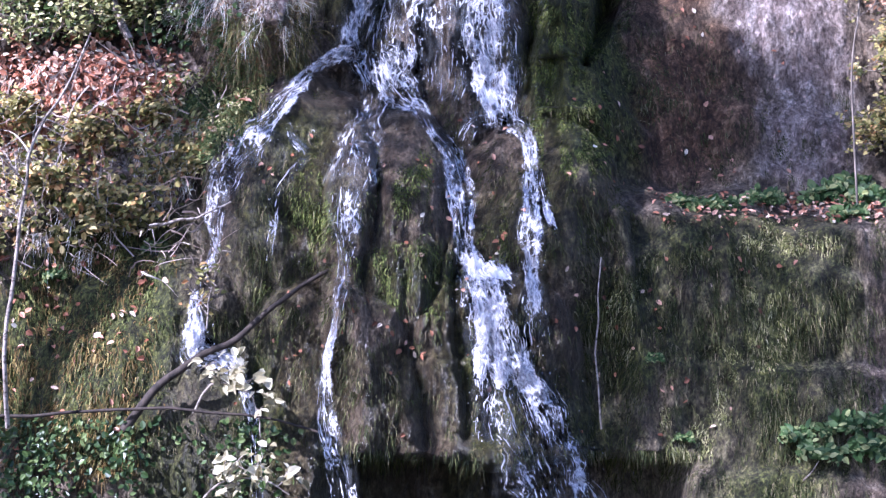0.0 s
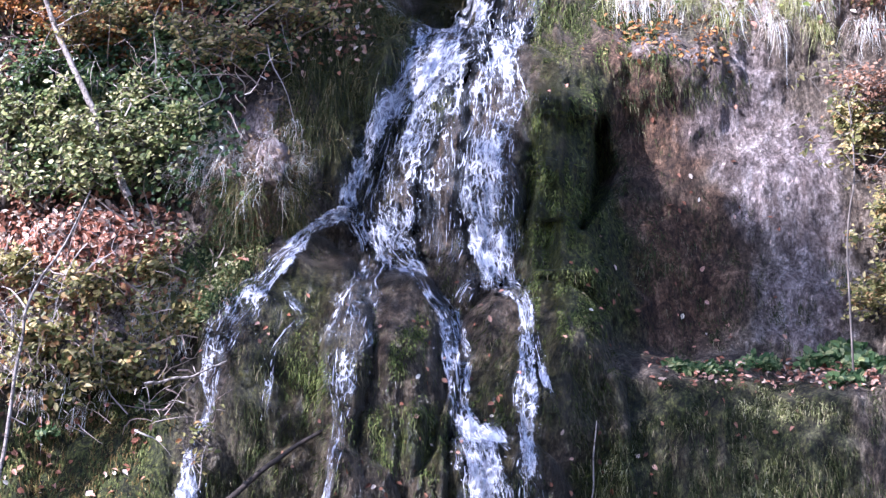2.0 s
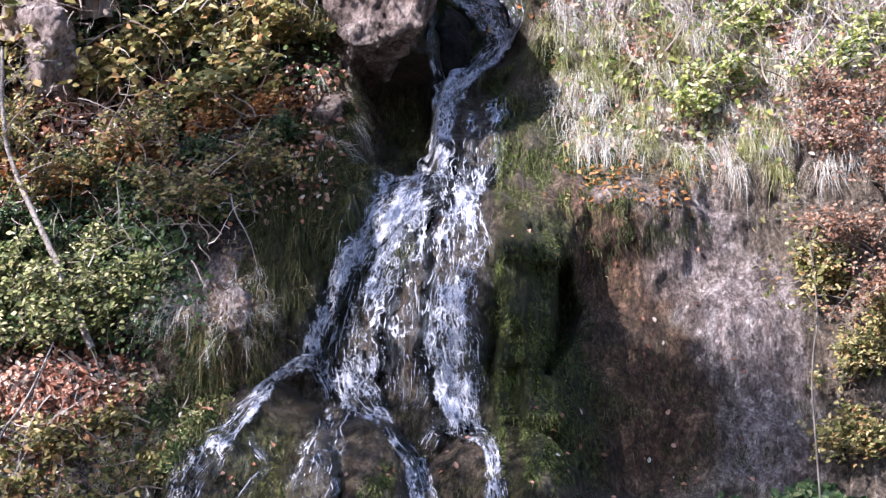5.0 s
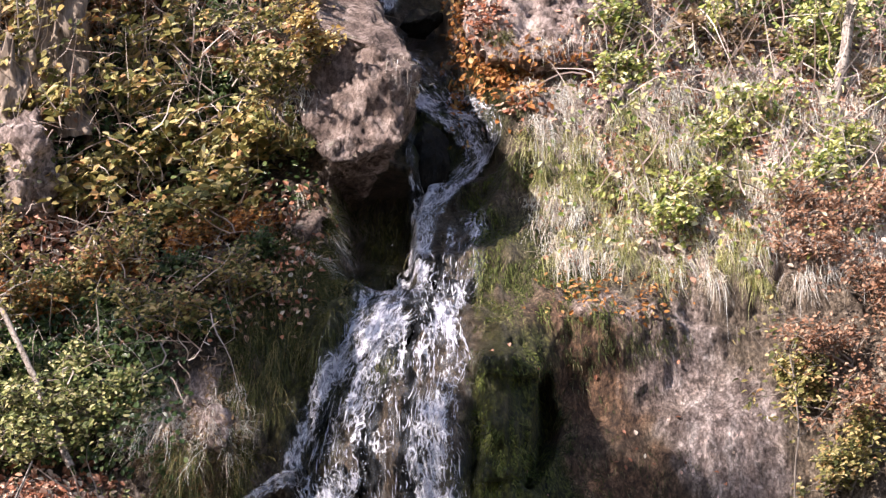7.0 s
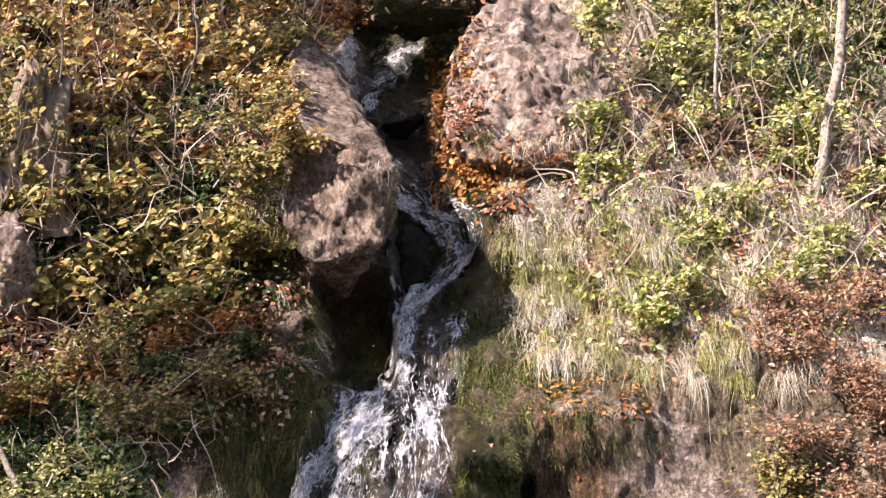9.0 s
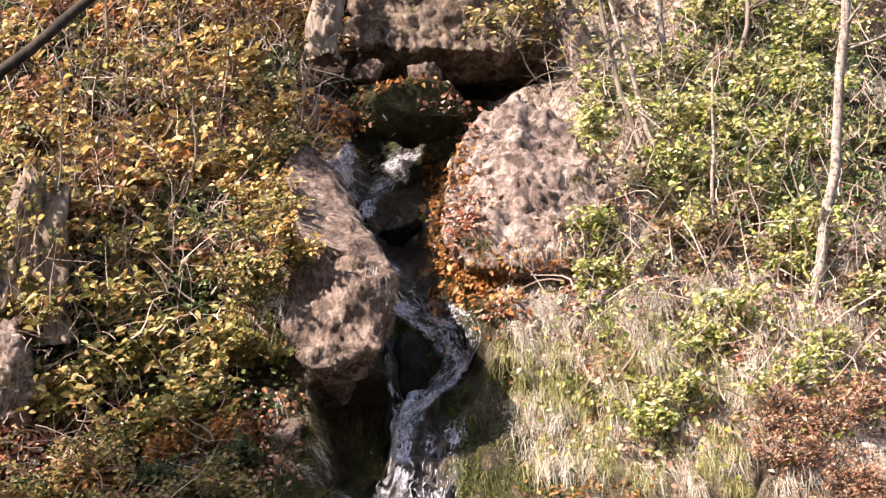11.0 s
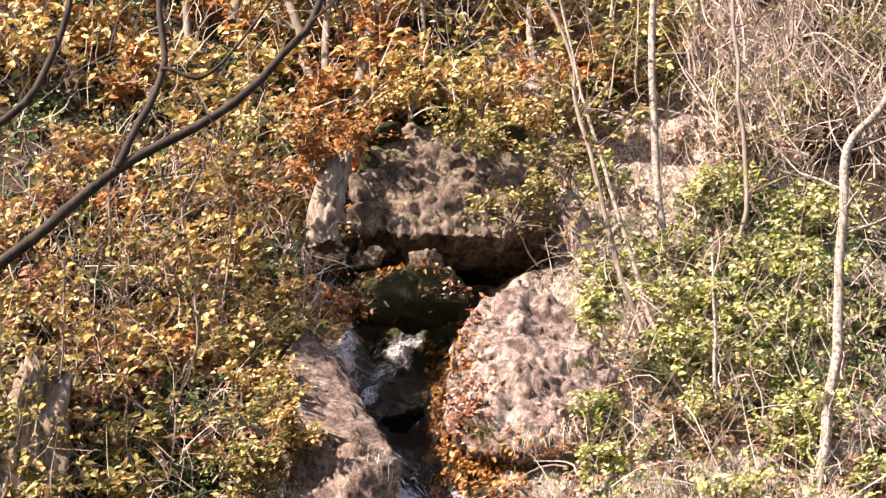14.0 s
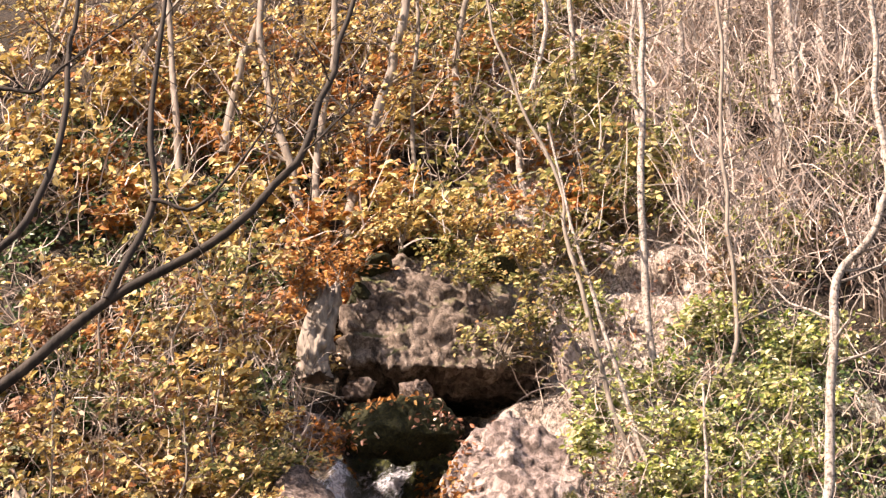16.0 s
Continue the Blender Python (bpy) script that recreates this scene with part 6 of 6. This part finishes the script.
for i, (place, mat) in enumerate((((-0.30, 15.42, 6.8), HAY), ((-0.26, 15.5, 6.65), HAY), ((-1.05, 15.5, 6.6), HAY), ((-1.1, 15.5, 6.3), GRASS), ((0.55, 16.75, 7.5), GRASS), ((0.95, 16.7, 7.4), HAY), ((1.3, 16.85, 7.55), HAY), ((1.45, 17.1, 8.2), GRASS))):
    tuft(place, mat, 80, 0.22, 950 + i, "dry grass hanging from the rock edge" if mat is HAY else "green grass on the rock edge")
for i, (place, mat, size, label) in enumerate((
        ((1.0, 18.7, 10.3), YELLOW_GREEN, 0.8, "thin yellow-leaved shrub before the boulder"), ((1.35, 18.7, 10.4), YELLOW_GREEN, 0.7, "thin yellow-leaved shrub before the boulder"), ((0.7, 19.0, 11.7), YELLOW, 0.7, "yellow-leaved shrub draping the boulder's top"), ((0.0, 19.1, 11.8), YELLOW, 0.6, "yellow-leaved shrub draping the boulder's top"),
        ((0.85, 18.5, 10.9), YELLOW_GREEN, 0.6, "yellow-leaved twigs hanging before the boulder"), ((1.2, 18.5, 11.2), YELLOW, 0.6, "yellow-leaved twigs hanging before the boulder"), ((0.55, 18.7, 11.3), YELLOW_GREEN, 0.5, "yellow-leaved twigs hanging before the boulder"), ((1.5, 18.5, 10.7), YELLOW_GREEN, 0.6, "yellow-leaved twigs hanging before the boulder"),
        ((-0.6, 18.9, 11.3), ORANGE, 0.6, "copper beech twigs beside the boulder"), ((-0.95, 18.6, 10.9), ORANGE, 0.6, "copper beech twigs beside the boulder"), ((-1.1, 17.0, 8.3), YELLOW_GREEN, 0.6, "yellow-green twigs over the sloping slab"),
        ((-1.2, 15.9, 7.2), YELLOW_GREEN, 0.6, "yellow-green twigs over the jutting block"), ((-1.25, 16.3, 7.6), YELLOW, 0.55, "yellow-leaved twigs over the sloping slab"), ((-1.3, 16.8, 8.1), YELLOW_GREEN, 0.6, "yellow-green twigs over the sloping slab"), ((-0.95, 15.35, 6.9), YELLOW, 0.35, "yellow-leaved twigs over the jutting block"), ((-1.15, 15.35, 6.7), YELLOW_GREEN, 0.4, "yellow-green twigs over the jutting block"), ((-1.3, 17.3, 8.75), YELLOW, 0.6, "yellow-leaved twigs over the sloping slab"), ((-1.25, 15.6, 6.5), YELLOW_GREEN, 0.55, "yellow-green twigs beside the jutting block"), ((1.6, 17.2, 8.6), SUNNY, 0.5, "green twigs leaning on the pale boulder"), ((1.5, 16.8, 7.5), SUNNY, 0.45, "pale twigs at the foot of the boulder"))):
    shrub("overhanging_shrub", label, place[0], place[2], size, mat, 970 + i, base=place, leaf=0.062, stems=8, twigs=6, per=9, group="overhanging shrubs", flat=True)


# ---- moss cushions on the boulders ----
def moss_cushion(owner, centre, radii, seed):
    ob = round_rock("moss_cushion", centre, radii, MOSS, "", seed, 0.04)
    for key in ("category", "label"):
        if key in ob:
            del ob[key]
    ob.parent = owner
    return tagged(ob, "olive-green moss cushion")


MOSS, mn, ml, mp = nodes_of("moss")
mt = mn.new("ShaderNodeTexCoord")
mf = noise_node(mn, ml, mt.outputs["Object"], 40, 8, 0.7)
ml.new(ramp(mn, ml, mf, [(0.3, (0.010, 0.011, 0.004)), (0.52, (0.04, 0.04, 0.011)), (0.7, (0.095, 0.085, 0.026))]), mp.inputs["Base Color"])
mp.inputs["Roughness"].default_value = 0.95
bump(mn, ml, mp, mf, 1.0, 0.05)
cap = bpy.data.objects["capstone"]
for i, (c, r) in enumerate((((-0.3, 19.2, 11.62), (0.28, 0.3, 0.12)), ((-0.42, 19.1, 11.2), (0.12, 0.2, 0.22)), ((0.3, 19.5, 11.9), (0.4, 0.3, 0.08)), ((1.0, 19.3, 11.6), (0.3, 0.25, 0.1)))):
    moss_cushion(cap, c, r, 60 + i)
round_rock("mossy_boulder", (-0.06, 18.75, 9.57), (0.64, 0.42, 0.34), MOSS, "low broad boulder thick with dark moss", 33, 0.05, "boulder", 60)


round_rock("earthy_rock", (-0.88, 18.62, 9.48), (0.42, 0.34, 0.36), BLOCK_STONE, "brown rock strewn with fallen leaves beside the hollow", 36, 0.08, "rock")

# ---- leaves caught on the boulders ----
resting = []
for ob in [o for o in bpy.data.objects if o.type == "MESH" and o.name.split(".")[0] in ("pale_boulder", "mossy_boulder", "earthy_rock", "lip_stone", "capstone", "stream_stone", "pale_outcrop", "sloping_rock", "overhanging_rock")]:
    resting.append((BVHTree.FromPolygons([v.co for v in ob.data.vertices], [tuple(q.vertices) for q in ob.data.polygons]), Vector(ob.location)))


def leaf_pile(place, spread, count, seed, label="orange fallen leaves heaped beside the stream"):
    global rng
    rng = np.random.default_rng(seed)
    p = rng.normal(0, 1, (count, 3)) * spread
    x, z = place[0] + p[:, 0], place[2] + p[:, 2]
    near_y = face(x, z)
    for k in range(count):
        for tree_of_faces, off in resting:
            hit = tree_of_faces.ray_cast(Vector((x[k], 10.0, z[k])) - off, Vector((0, 1, 0)))
            if hit[0] is not None:
                near_y[k] = min(near_y[k], hit[0][1] + off[1])
    p[:, 1] = near_y - place[1] - 0.012
    v, f = leaf_arrays(p, rng.normal(0, 0.6, (count, 3)) + [-0.2, -0.6, 0.7], 0.065 * rng.uniform(0.6, 1.2, count), 0.6)
    ob = part("fallen_leaves", quads("fallen_leaves", v, f, False), ORANGE if seed % 2 else LITTER)
    ob.location = place
    return tagged(ob, label, "leaves", kind="stuff")


for i, (place, spread, count) in enumerate((((0.33, 16.95, 7.65), (0.10, 0.08, 0.16), 170), ((0.5, 16.65, 7.2), (0.14, 0.08, 0.12), 170),
                                            ((0.7, 16.3, 6.85), (0.12, 0.08, 0.14), 90), ((-0.80, 18.25, 9.50), (0.20, 0.1, 0.15), 190), ((-0.5, 18.3, 9.3), (0.15, 0.08, 0.09), 60),
                                            ((-0.15, 18.55, 9.78), (0.25, 0.08, 0.07), 80), ((0.42, 18.4, 9.62), (0.16, 0.1, 0.12), 90), ((0.2, 17.2, 8.35), (0.08, 0.08, 0.2), 90),
                                            ((0.5, 17.3, 9.0), (0.12, 0.1, 0.12), 90), ((0.42, 17.0, 8.4), (0.09, 0.1, 0.22), 120), ((0.45, 16.8, 7.85), (0.12, 0.1, 0.16), 130), ((-0.72, 18.4, 9.25), (0.14, 0.1, 0.12), 120), ((1.3, 16.5, 7.15), (0.3, 0.1, 0.12), 160), ((1.0, 16.6, 7.25), (0.25, 0.08, 0.10), 110), ((1.45, 16.75, 7.55), (0.18, 0.08, 0.14), 90))):
    leaf_pile(place, spread, count, 1000 + i)
